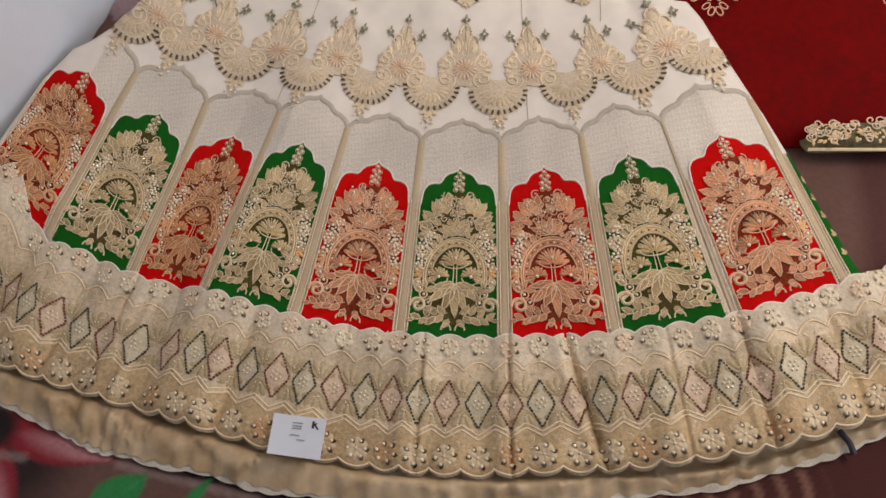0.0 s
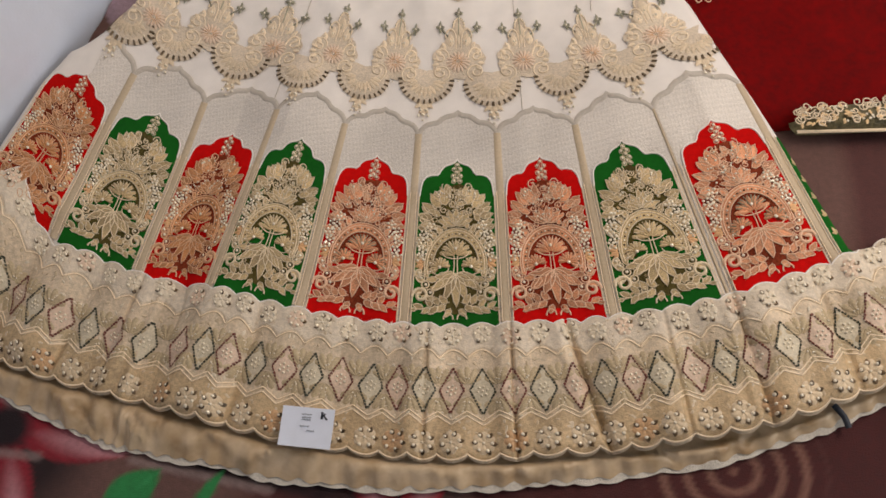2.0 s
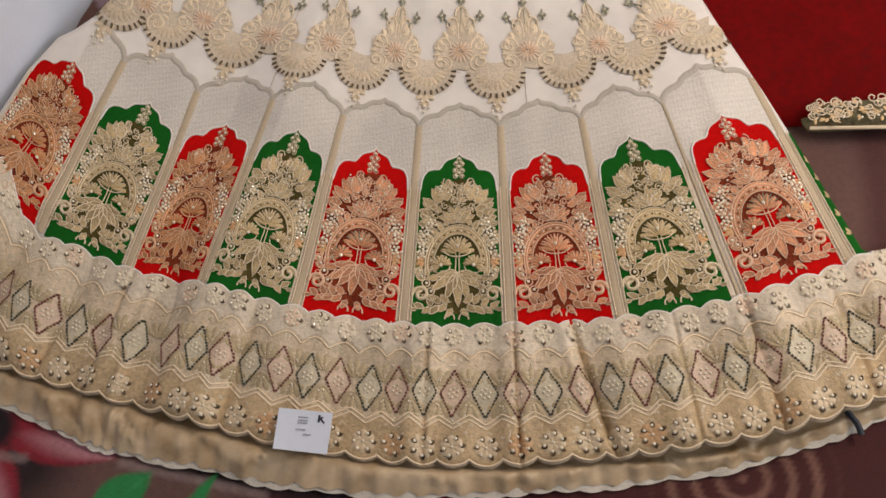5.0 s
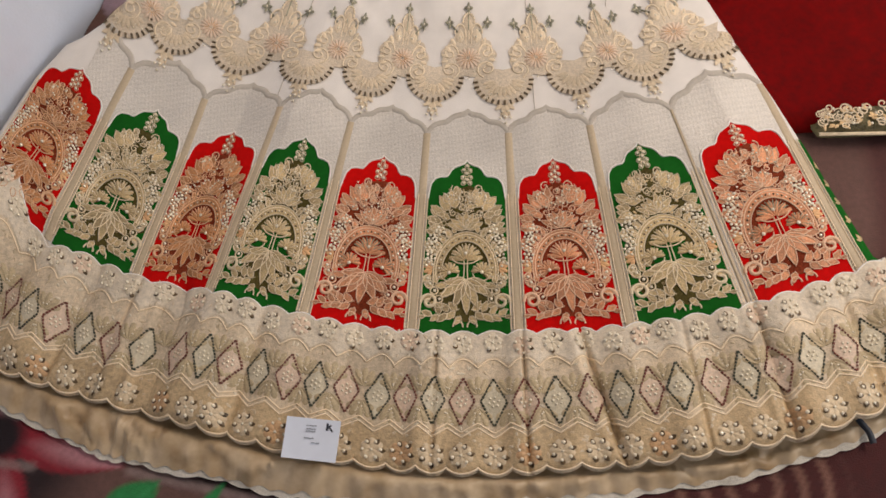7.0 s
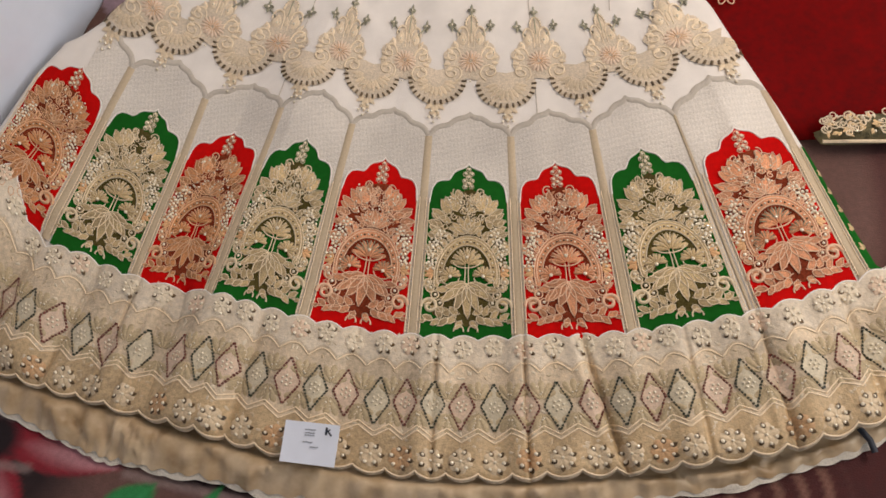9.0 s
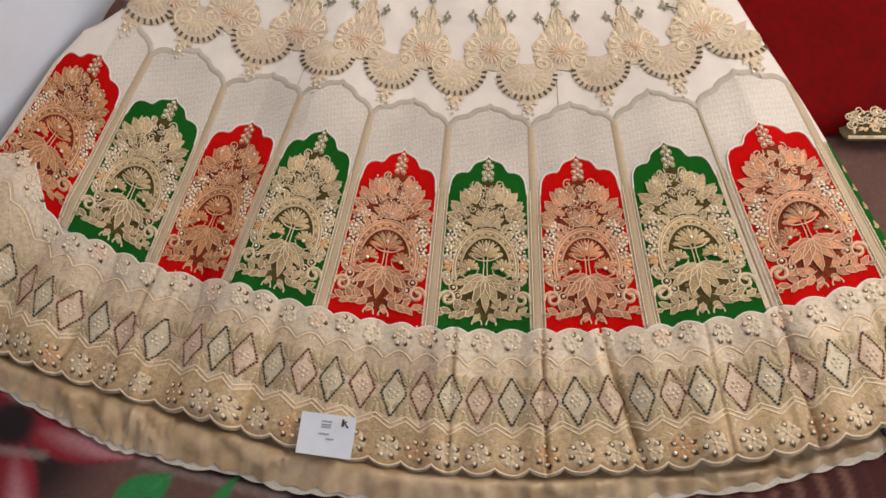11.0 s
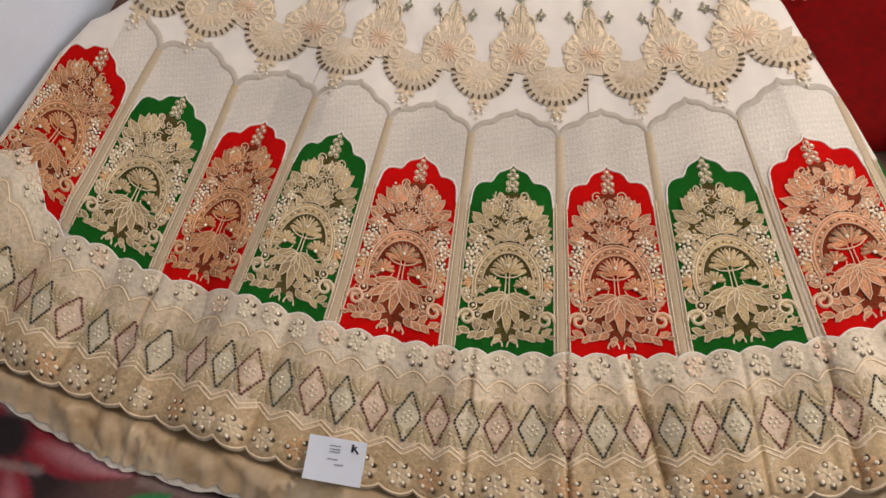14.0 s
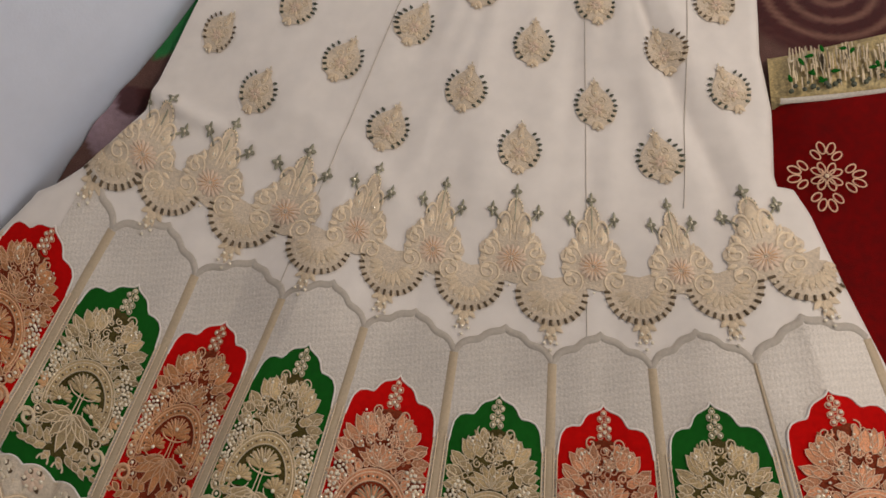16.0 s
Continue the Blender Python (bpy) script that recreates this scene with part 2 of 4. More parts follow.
        for ring in range(4):
            for i in range(n):
                k, m = ring * count_a, (i + 1) % count_a
                fs.append((k + i, k + count_a + i, k + count_a + m, k + m))
        self.put(vs, fs)

    def band(self, outer, inner, z):
        """A flat strip between two lines of points."""
        n = len(outer)
        self.put([(*q, z) for q in outer] + [(*q, z) for q in inner], [(i, i + 1, n + i + 1, n + i) for i in range(n - 1)])

    def ring(self, x, y, r, width, z=0.0006):
        self.cord([(x + r * math.cos(2 * math.pi * i / 12), y + r * math.sin(2 * math.pi * i / 12)) for i in range(12)], width, z, True)

    def patch(self, outline, z=0.0003):
        """A filled, slightly padded shape round its middle."""
        cx = sum(p[0] for p in outline) / len(outline)
        cy = sum(p[1] for p in outline) / len(outline)
        vs = [(cx, cy, z + 0.0007)]
        vs += [(cx + (x - cx) * 0.55, cy + (y - cy) * 0.55, z + 0.0006) for x, y in outline]
        vs += [(x, y, z) for x, y in outline]
        n = len(outline)
        fs = []
        for i in range(n):
            j = (i + 1) % n
            fs += [(0, 1 + i, 1 + j), (1 + i, 1 + n + i, 1 + n + j, 1 + j)]
        self.put(vs, fs)


def mesh_from(name, verts, faces, mat, smooth=True):
    me = bpy.data.meshes.new(name)
    me.from_pydata([tuple(v) for v in verts], [], faces)
    me.materials.append(mat)
    if smooth:
        me.polygons.foreach_set("use_smooth", [True] * len(me.polygons))
    me.update()
    return me


STUFF = ("beadwork", "sequin_arch", "sequin_crown", "sequin_work", "dash", "bead_edging", "dashed_outline", "filling", "outline", "stamen", "gold_scrollwork", "gold_leafwork", "gold_striping", "green_leafwork", "green_beadwork")


def part(name, bag, mat, parent, label="", warp=None, smooth=True):
    """Links a bag as one mesh object under a thing or part."""
    verts = [warp(*v) for v in bag.v] if warp else bag.v
    ob = new(name, mesh_from(name, verts, bag.f, mat, smooth))
    ob.parent = parent
    return tagged(ob, label, kind="stuff" if name in STUFF else "")


def grid_faces(rows, cols):
    return [(r * cols + c, r * cols + c + 1, (r + 1) * cols + c + 1, (r + 1) * cols + c) for r in range(rows - 1) for c in range(cols - 1)]


def box(name, lo, hi, mat, bevel=0.0):
    bm = bmesh.new()
    bmesh.ops.create_cube(bm, size=1)
    for v in bm.verts:
        v.co = [lo[i] + (v.co[i] + 0.5) * (hi[i] - lo[i]) for i in range(3)]
    if bevel:
        bmesh.ops.bevel(bm, geom=bm.edges[:], offset=bevel, segments=3, affect="EDGES", profile=0.6)
    me = bpy.data.meshes.new(name)
    bm.to_mesh(me)
    bm.free()
    me.materials.append(mat)
    return new(name, me)


# ---- the room ----
BED = 0.464          # top of the blanket
WALL_A, WALL_B = Vector((-0.736, 0.955)), Vector((-0.480, 1.460))
along = (WALL_B - WALL_A).normalized()
inward = Vector((along.y, -along.x))
turn = math.degrees(math.atan2(along.y, along.x))


def room_box(name, u0, u1, w0, w1, z0, z1, mat, bevel=0.0):
    """A box in the room's own axes: u along the white wall, w away from it into the room."""
    ob = box(name, (u0, -w1, z0), (u1, -w0, z1), mat, bevel)
    ob.matrix_world = Matrix.Translation((WALL_A.x, WALL_A.y, 0)) @ pose(0, 0, 0, 0, 0, turn)
    return ob


tagged(room_box("wall_west", -2.0, 2.4, -0.12, 0.0, 0, 2.6, WALL), "plain white painted wall beside the bed", "wall", kind="structure")
tagged(room_box("wall_east", -2.0, 2.4, 3.2, 3.32, 0, 2.6, WALL), "plain white painted wall", "wall", kind="structure")
tagged(room_box("wall_north", 2.4, 2.52, -0.12, 3.32, 0, 2.6, WALL), "plain white painted wall", "wall", kind="structure")
tagged(room_box("wall_south", -2.12, -2.0, -0.12, 3.32, 0, 2.6, WALL), "plain white painted wall", "wall", kind="structure")
tagged(room_box("floor", -2.0, 2.4, 0.0, 3.2, -0.1, 0.0, FLOOR), "plain pale stone floor", "floor", kind="structure")
tagged(room_box("ceiling", -2.12, 2.52, -0.12, 3.32, 2.6, 2.7, CEIL), "plain white ceiling", "ceiling", kind="structure")

bed = tagged(new("bed"), "low wooden bed pushed against a white wall", "bed")
base = room_box("bed_frame", -1.1, 1.2, 0.03, 1.75, 0.0, 0.26, WOOD, 0.012)
base.parent = bed
mattress = room_box("mattress", -1.07, 1.17, 0.04, 1.72, 0.26, BED - 0.022, LACE, 0.05)
mattress.parent = bed

# ---- the printed blanket ----
MAUVE, MAROON, DARK = (0.17, 0.085, 0.068), (0.075, 0.013, 0.012), (0.014, 0.005, 0.007)
PINK, ROSE, LEAFGREEN, TANRING = (0.60, 0.26, 0.28), (0.30, 0.016, 0.028), (0.03, 0.27, 0.07), (0.34, 0.17, 0.12)


def blend(col, mask, tint):
    col += (np.array(tint) - col) * mask[:, None]


def soft_step(d, width):
    return np.clip(0.5 - d / width, 0, 1)


def petal_mask(x, y, px, py, angle, length, width):
    a = math.radians(angle)
    u = ((x - px) * math.sin(a) + (y - py) * math.cos(a)) / length
    w = np.abs((x - px) * math.cos(a) - (y - py) * math.sin(a)) / (width * 0.5)
    edge = np.where((u > 0) & (u < 1), np.sin(np.pi * np.clip(u, 0, 1) ** 0.85), 0)
    return np.clip((edge - w) * 6, 0, 1) * ((u > 0) & (u < 1)), np.clip(1 - w / np.maximum(edge, 1e-3), 0, 1) * np.clip(u * 1.4, 0, 1)


def blanket_print(x, y):
    col = np.tile(np.array(MAUVE), (len(x), 1))
    # dark red ground with tan rings
    for rx, ry, reach in ((0.34, 0.44, 0.34), (0.44, 1.50, 0.13), (0.9, 0.5, 0.2), (-0.2, 0.2, 0.2)):
        d = np.hypot(x - rx, (y - ry) * 1.15)
        blend(col, soft_step(d - reach, 0.02) * 0.95, MAROON)
        ring = 0.5 + 0.5 * np.cos(d / 0.030 * 2 * np.pi)
        blend(col, np.clip(ring * 2 - 1.1, 0, 1) * soft_step(d - 0.11, 0.02) * 0.8, TANRING)
    blend(col, soft_step(np.hypot((x + 0.20) / 1.6, y - 0.40) - 0.07, 0.03) * 0.9, MAROON)
    # band at the side of the bed
    blend(col, soft_step(0.545 - x + 0.02 * np.sin(y * 9), 0.03) * soft_step(np.abs(y - 0.7) - 0.3, 0.1) * 0.7, MAROON)
    # flowers: middle, petal angles, size
    for fx, fy, size, first in ((-0.651, 0.547, 0.195, 105), (-0.10, 0.36, 0.16, 30)):
        blend(col, soft_step(np.hypot(x - fx, y - fy) - size * 0.66, 0.07) * 0.92, DARK)
        for k in range(6):
            m, core = petal_mask(x, y, fx, fy, first + 62 * k, size, size * 0.33)
            blend(col, m, ROSE)
            blend(col, m * np.clip(core * 2.2 - 0.45, 0, 1), PINK)
        blend(col, soft_step(np.hypot(x - fx, y - fy) - size * 0.17, 0.02), DARK)
    blend(col, petal_mask(x, y, -0.575, 1.22, 22, 0.12, 0.08)[0] * 0.9, (0.46, 0.32, 0.37))
    blend(col, petal_mask(x, y, -0.548, 1.285, 40, 0.06, 0.05)[0] * 0.9, MAROON)
    blend(col, petal_mask(x, y, -0.60, 0.565, -30, 0.13, 0.10)[0] * 0.7, (0.42, 0.34, 0.33))
    # darker ellipse between the vein and the hem, and pale veins
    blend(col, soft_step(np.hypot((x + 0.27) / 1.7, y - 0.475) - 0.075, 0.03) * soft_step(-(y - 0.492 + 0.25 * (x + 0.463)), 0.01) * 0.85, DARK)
    for x0, y0, x1, y1 in ((-0.463, 0.492, -0.268, 0.443), (-0.673, 0.513, -0.60, 0.503)):
        t = np.clip(((x - x0) * (x1 - x0) + (y - y0) * (y1 - y0)) / ((x1 - x0) ** 2 + (y1 - y0) ** 2), 0, 1)
        blend(col, soft_step(np.hypot(x - x0 - t * (x1 - x0), y - y0 - t * (y1 - y0)) - 0.006, 0.006) * 0.7, (0.34, 0.24, 0.22))
    # leaves
    for lx, ly, angle, length, width in ((-0.500, 0.415, 52, 0.105, 0.065), (-0.375, 0.415, 36, 0.075, 0.022), (-0.515, 1.37, 20, 0.25, 0.08), (-0.50, 0.36, 60, 0.1, 0.05)):
        m, core = petal_mask(x, y, lx, ly, angle, length, width)
        blend(col, m, LEAFGREEN)
        blend(col, m * np.clip(core * 2 - 1.5, 0, 1), (0.06, 0.38, 0.12))
    return col


def blanket():
    """The blanket lies on the bed, runs a little up the white wall and hangs over the free sides."""
    nu, nw = 420, 330
    u, w = np.meshgrid(np.linspace(-1.13, 1.23, nu), np.linspace(0.004, 1.80, nw))
    u, w = u.ravel(), w.ravel()
    x = WALL_A.x + along.x * u + inward.x * w
    y = WALL_A.y + along.y * u + inward.y * w
    z = np.full_like(x, BED)
    z += 0.003 * np.sin(x * 9 + 2) * np.sin(y * 11 + 1) * (w > 0.05)
    z += 0.0015 * np.sin(23 * x + 7 * y) * np.sin(19 * y - 5 * x)
    z += 0.022 * np.clip(1 - w / 0.05, 0, 1) ** 1.5 * (0.8 + 0.2 * np.sin(u * 21))
    bunch = np.exp(-((u - 0.36) / 0.10) ** 2)
    z += 0.010 * bunch * np.exp(-((w - 0.020) / 0.028) ** 2) * (0.75 + 0.35 * np.sin(u * 95 + 40 * w))
    z -= 0.30 * np.clip((w - 1.72) / 0.08, 0, 1) + 0.3 * np.clip((np.abs(u - 0.05) - 1.12) / 0.06, 0, 1)
    me = mesh_from("blanket", np.stack([x, y, z], 1), grid_faces(nw, nu), BLANKET)
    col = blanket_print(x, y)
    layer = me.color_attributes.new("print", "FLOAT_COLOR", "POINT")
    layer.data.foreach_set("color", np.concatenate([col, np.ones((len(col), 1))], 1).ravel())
    ob = new("blanket", me)
    return tagged(ob, "brown fleece blanket printed with pink flowers and rings", "blanket")


blanket()

# ---- the skirt's own coordinates ----
# seams between the panels: foot at the border, point where the ogees meet
SEAMS = [
    (-0.710, 0.923, -0.614, 1.207), (-0.604, 0.826, -0.507, 1.100), (-0.470, 0.759, -0.392, 1.053), (-0.359, 0.730, -0.271, 1.015),
    (-0.229, 0.688, -0.165, 0.990), (-0.080, 0.658, -0.054, 0.964), (0.062, 0.649, 0.065, 0.950), (0.205, 0.645, 0.180, 0.950),
    (0.356, 0.659, 0.288, 0.963), (0.502, 0.702, 0.428, 0.966), (0.640, 0.770, 0.550, 1.030),
]
RISE = [(0, 0.527), (1, 0.508), (1.5, 0.496), (2.5, 0.487), (3.2, 0.508), (4.5, 0.488), (5.5, 0.49), (6.5, 0.498), (7.5, 0.515), (8.5, 0.526), (9.5, 0.508)]
LEFT = [(-0.3, -0.25), (-0.05, -0.16), (0.03, -0.12), (0.086, -0.10), (0.196, -0.03), (0.275, 0.10), (0.31, 0.28), (0.331, 0.38), (0.375, 0.50), (0.44, 0.63), (0.477, 0.585), (0.562, 0.525), (0.619, 0.495), (0.76, 0.52), (0.95, 0.9)]
RIGHT = [(-0.3, 9.9), (-0.02, 9.75), (0.0, 9.25), (0.18, 9.20), (0.275, 9.15), (0.366, 9.08), (0.46, 9.05), (0.498, 8.99), (0.507, 8.84), (0.525, 8.85), (0.613, 9.09), (0.696, 9.215), (0.776, 9.47), (0.95, 9.7)]
# how much each panel is drawn in along its length
TUCK = [(0, 0.028), (0.5, 0.022), (1.5, 0.011), (2.5, 0.006), (3.5, 0.001), (5.5, 0.002), (6.5, 0.005), (7.5, 0.002), (8.5, 0.008)]
seams = np.array(SEAMS)
count = np.arange(len(SEAMS))


def table(rows, at):
    return np.interp(at, [r[0] for r in rows], [r[1] for r in rows])


def smooth_seam(s):
    """Seam line at s: softened between the seams, straight on beyond the ends."""
    out = 0
    for d, wgt in ((-0.3, 0.25), (0, 0.5), (0.3, 0.25)):
        q = np.asarray(s) + d
        c = np.clip(q, 0, len(SEAMS) - 1)
        row = np.stack([np.interp(c, count, seams[:, k]) for k in range(4)], -1)
        row += np.where((q < 0)[..., None], (q - c)[..., None] * (seams[1] - seams[0]), 0)
        out = out + wgt * row
    return out


def ground(s, v):
    """Place on the bed of the skirt's coordinates: s counts the panels, v runs in metres from the border up to the waist."""
    row = smooth_seam(s)
    foot, top = row[..., :2], row[..., 2:]
    d = top - foot
    d = d / np.linalg.norm(d, axis=-1, keepdims=True)
    v = np.asarray(v)
    v = v - table(TUCK, s) * np.interp(v, [0, 0.256, 0.30, 0.38], [0, 1, 1, 0])
    return foot + d * v[..., None]


def lift(s, v):
    """Height of the cloth: soft swells, pleats in the border, creases."""
    s, v = np.asarray(s, float), np.asarray(v, float)
    z = table(RISE, s)
    z = np.where(v > 0.35, z + (0.5 - z) * np.clip((v - 0.35) / 0.2, 0, 1), z)
    z = z + 0.0018 * np.sin(3.1 * s + 9 * v) * np.sin(13 * v + 1.3 * s) + 0.0006 * np.sin(11 * s - 19 * v + np.sin(3 * s))
    low = np.clip((0.03 - v) / 0.08, 0, 1)
    z = z + low * (0.004 * np.sin(6.3 * s + 4 * v + 0.7) + 0.003 * np.sin(14.7 * s - 9 * v))
    for at, slant, deep, wide in ((0.95, 0.8, 0.022, 0.16), (2.64, 0.2, 0.020, 0.09), (2.42, 0.2, -0.008, 0.07), (3.62, 0.3, 0.010, 0.07), (2.10, 0.5, 0.007, 0.025), (4.52, 0.1, 0.004, 0.022),
                                  (5.237, 0.0, 0.007, 0.022), (5.10, 0.0, -0.003, 0.06), (6.035, 0.0, 0.009, 0.016), (5.93, 0.0, -0.003, 0.05), (6.555, -1.3, 0.012, 0.026), (6.45, -1.3, -0.005, 0.06),
                                  (7.42, 0.2, 0.005, 0.02), (8.03, 0.3, 0.008, 0.02), (7.93, 0.3, -0.003, 0.04), (8.75, 0.3, 0.006, 0.04), (1.62, 0.5, 0.006, 0.03)):
        z = z - low * deep * np.exp(-((s - at - slant * v) / wide) ** 2)
    # a bulge where the border is pushed against the wall
    z = z + 0.030 * np.exp(-((s - 0.35) / 0.45) ** 2 - ((v + 0.03) / 0.09) ** 2)
    # creases in the plain upper part
    high = np.clip((v - 0.45) / 0.1, 0, 1)
    z = z + high * (0.003 * np.sin(2.1 * s + 2 + 3 * v) + 0.001 * np.sin(7 * s + 8 * v))
    z = z - 0.005 * np.exp(-((s - 8.25 + 1.2 * (v - 0.5)) / 0.12) ** 2) * high + 0.004 * np.exp(-((s - 8.6 + 1.2 * (v - 0.5)) / 0.18) ** 2) * high
    z = z + 0.012 * np.exp(-((v - 0.475 - 0.02 * (s - 1)) / 0.012) ** 2 - ((s - 1.0) / 0.6) ** 2)
    z = z + 0.004 * np.exp(-((v - 0.52 + 0.05 * (s - 3)) / 0.02) ** 2 - ((s - 3.4) / 0.8) ** 2) + 0.005 * np.exp(-((s - 8.3 - 4 * (v - 0.47)) / 0.15) ** 2 - ((v - 0.46) / 0.06) ** 2)
    # the edges roll down to the bed
    left, right = table(LEFT, v), table(RIGHT, v)
    z = z - (z - BED - 0.006) * (np.exp(-np.clip(right - s, 0, 9) / 0.05) * 0.9)
    z = z - (z - BED - 0.03) * (np.exp(-np.clip(s - left, 0, 9) / 0.08) * 0.35)
    hem = -0.190
    z = z - np.maximum(z - BED - 0.022, 0) * np.exp(-np.clip(v - hem, 0, 9) / 0.012) * 0.7
    return np.maximum(z, BED + 0.006 + 0.016 * np.clip((0.02 - v) / 0.05, 0, 1))


def cloth(s, v, off=0.0):
    """Place in the room; where the cloth meets the white wall it climbs it."""
    p = ground(s, v)
    gap = (p[..., 0] - WALL_A.x) * inward.x + (p[..., 1] - WALL_A.y) * inward.y
    push = np.maximum(0.008 - gap, 0)
    p = p + push[..., None] * np.array([inward.x, inward.y])
    return np.concatenate([p, (lift(s, v) + 0.8 * push + off)[..., None]], -1)


def cloth_point(s, v, off=0.0):
    p = cloth(np.array([s]), np.array([v]), off)[0]
    return float(p[0]), float(p[1]), float(p[2])


def warp_at(s0, v0, pitch, base=0.0):
    """A local metre frame laid on the cloth at s0, v0; pitch is the panel's width there."""
    def warp(x, y, z):
        return cloth_point(s0 + x / pitch, v0 + y, z + base)
    return warp


def warp_bag(bag, s0, v0, pitch, base=0.0, spin=0.0):
    """The same for a whole bag at once; the bag is used up."""
    a = np.array(bag.v)
    c, q = math.cos(spin), math.sin(spin)
    x, y = a[:, 0] * c - a[:, 1] * q, a[:, 0] * q + a[:, 1] * c
    s, v = s0 + x / pitch, v0 + y
    free = v < 0.2
    s = np.where(free, s, np.clip(s, table(LEFT, v) + 0.02, table(RIGHT, v) - 0.01))
    bag.v = cloth(s, v, a[:, 2] + base).tolist()
    return bag


skirt = tagged(new("lehenga_skirt"), "cream silk skirt with red and green embroidered panels on a blanket", "skirt")


def skirt_sheet(name, v0, v1, rows, cols, mat, off, edge=None, label=""):
    v = np.linspace(v0, v1, rows)
    vv = np.repeat(v, cols)
    a = np.tile(np.linspace(0, 1, cols), rows)
    lo, hi = table(LEFT, vv), table(RIGHT, vv)
    ss = lo + (hi - lo) * a
    if edge is not None:
        vv = vv + edge(ss, (vv - v0) / (v1 - v0))
    bag = Bag()
    bag.v = cloth(ss, vv, off).tolist()
    bag.f = grid_faces(rows, cols)
    ob = part(name, bag, mat, skirt, label)
    return ob


skirt_sheet("body", -0.03, 0.95, 200, 300, CREAM, 0.0, label="cream silk")

ARCH = [(0, 0.256), (0.03, 0.251), (0.08, 0.248), (0.14, 0.245), (0.18, 0.240), (0.205, 0.233), (0.23, 0.2295), (0.30, 0.229), (0.36, 0.226), (0.40, 0.219), (0.422, 0.208), (0.432, 0.19)]
OGEE_LINE = [(0, 0.3390), (0.03, 0.3349), (0.08, 0.3331), (0.15, 0.3314), (0.2, 0.3278), (0.24, 0.3226), (0.28, 0.3202), (0.36, 0.3184), (0.42, 0.3149), (0.46, 0.3096), (0.5, 0.3020)]
COLS = [-0.43, -0.422, -0.40, -0.36, -0.30, -0.25, -0.23, -0.205, -0.18, -0.14, -0.11, -0.08, -0.03, 0, 0.03, 0.08, 0.11, 0.14, 0.18, 0.205, 0.23, 0.25, 0.30, 0.36, 0.40, 0.422, 0.43]


def column_sheet(k, us, low, high, rows, off):
    """A sheet on panel k whose upper edge follows a curve."""
    us = np.array(us)
    uu, tt = np.meshgrid(us, np.linspace(0, 1, rows))
    top = high(np.abs(uu))
    bag = Bag()
    bag.v = cloth((k + 0.5 + uu).ravel(), (low + (top - low) * tt).ravel(), off).tolist()
    bag.f = grid_faces(rows, len(us))
    return bag


def ribbon(points, width, off, pitch=0.14):
    """A flat woven band along points (s, v)."""
    p = np.array(points, float)
    d = np.gradient(p * np.array([pitch, 1]), axis=0)
    d /= np.linalg.norm(d, axis=1, keepdims=True)
    n = np.stack([-d[:, 1] / pitch, d[:, 0]], 1)
    rows = []
    for k, h in ((-1, -0.0008), (-0.8, 0.0004), (0, 0.0008), (0.8, 0.0004), (1, -0.0008)):
        q = p + n * (width * 0.5 * k)
        rows.append(cloth(q[:, 0], q[:, 1], off + h))
    bag = Bag()
    bag.v = np.concatenate(rows).tolist()
    bag.f = grid_faces(5, len(p))
    return bag


PANELS = []
for k in range(10):
    red = k % 2 == 0
    colour = "red" if red else "green"
    us = [u for u in COLS if k + 0.5 + u < 9.33] if k == 9 else COLS
    if k == 9:
        us = [-0.43, -0.422, -0.40, -0.37, -0.35, -0.325]
        bag = column_sheet(k, us, -0.012, lambda a: np.minimum(np.interp(a, *zip(*ARCH)), 0.20), 26, 0.0022)
    else:
        bag = column_sheet(k, us, -0.012, lambda a: np.interp(a, *zip(*ARCH)), 26, 0.0022)
    panel = part("panel", bag, RED if red else GREEN, skirt, colour + " velvet arched panel with gold embroidery")
    PANELS.append(panel)
    if k < 9:
        rim = [(k + 0.5 + u, np.interp(abs(u), *zip(*ARCH)) + 0.001) for u in np.linspace(-0.43, 0.43, 61)]
        part("arch_edging", ribbon(rim, 0.0026, 0.0030), CREAM, panel, "narrow cream edging")
    if k < 9:
        us = [u for u in np.linspace(-0.48, 0.48, 33) if k or u > 0.02]
        part("tissue_field", column_sheet(k, us, 0.185, lambda a: np.interp(a, *zip(*OGEE_LINE)) - 0.003, 14, 0.0012), TISSUE, skirt, "silvery woven tissue field")
        line = [(k + 0.5 + u, np.interp(abs(u), *zip(*OGEE_LINE))) for u in np.linspace(-0.5, 0.5, 41) if k or u > 0.0]
        part("ogee_braid", ribbon(line, 0.0095, 0.0014), OGEE, skirt, "grey-beige braid in an ogee line")
for k in range(1, 10):
    part("seam_band", ribbon([(k, v) for v in np.linspace(-0.01, 0.301, 40)], 0.0045 if k == 8 else 0.0135, 0.0016), SEAM, skirt, "tan woven seam band")


# ---- the border at the hem ----
# the row of diamonds: their places along the hem, evenly spaced beyond the ends
ROW = [1.19, 1.448, 1.736, 2.031, 2.433, 2.909, 3.221, 3.461, 3.726, 4.017, 4.26, 4.504, 4.764, 4.998, 5.237, 5.482, 5.759, 6.03, 6.296, 6.578, 6.822, 7.057, 7.271, 7.541, 7.775, 8.015, 8.283, 8.559]
ROW = [1.19 - 0.26 * k for k in range(5, 0, -1)] + ROW + [8.559 + 0.25 * k for k in range(1, 6)]
ROW_INDEX = np.arange(len(ROW)) - 5


def hem_phase(s):
    """1 at each diamond, 0 half way between two."""
    return np.abs(np.cos(np.pi * np.interp(s, ROW, ROW_INDEX)))


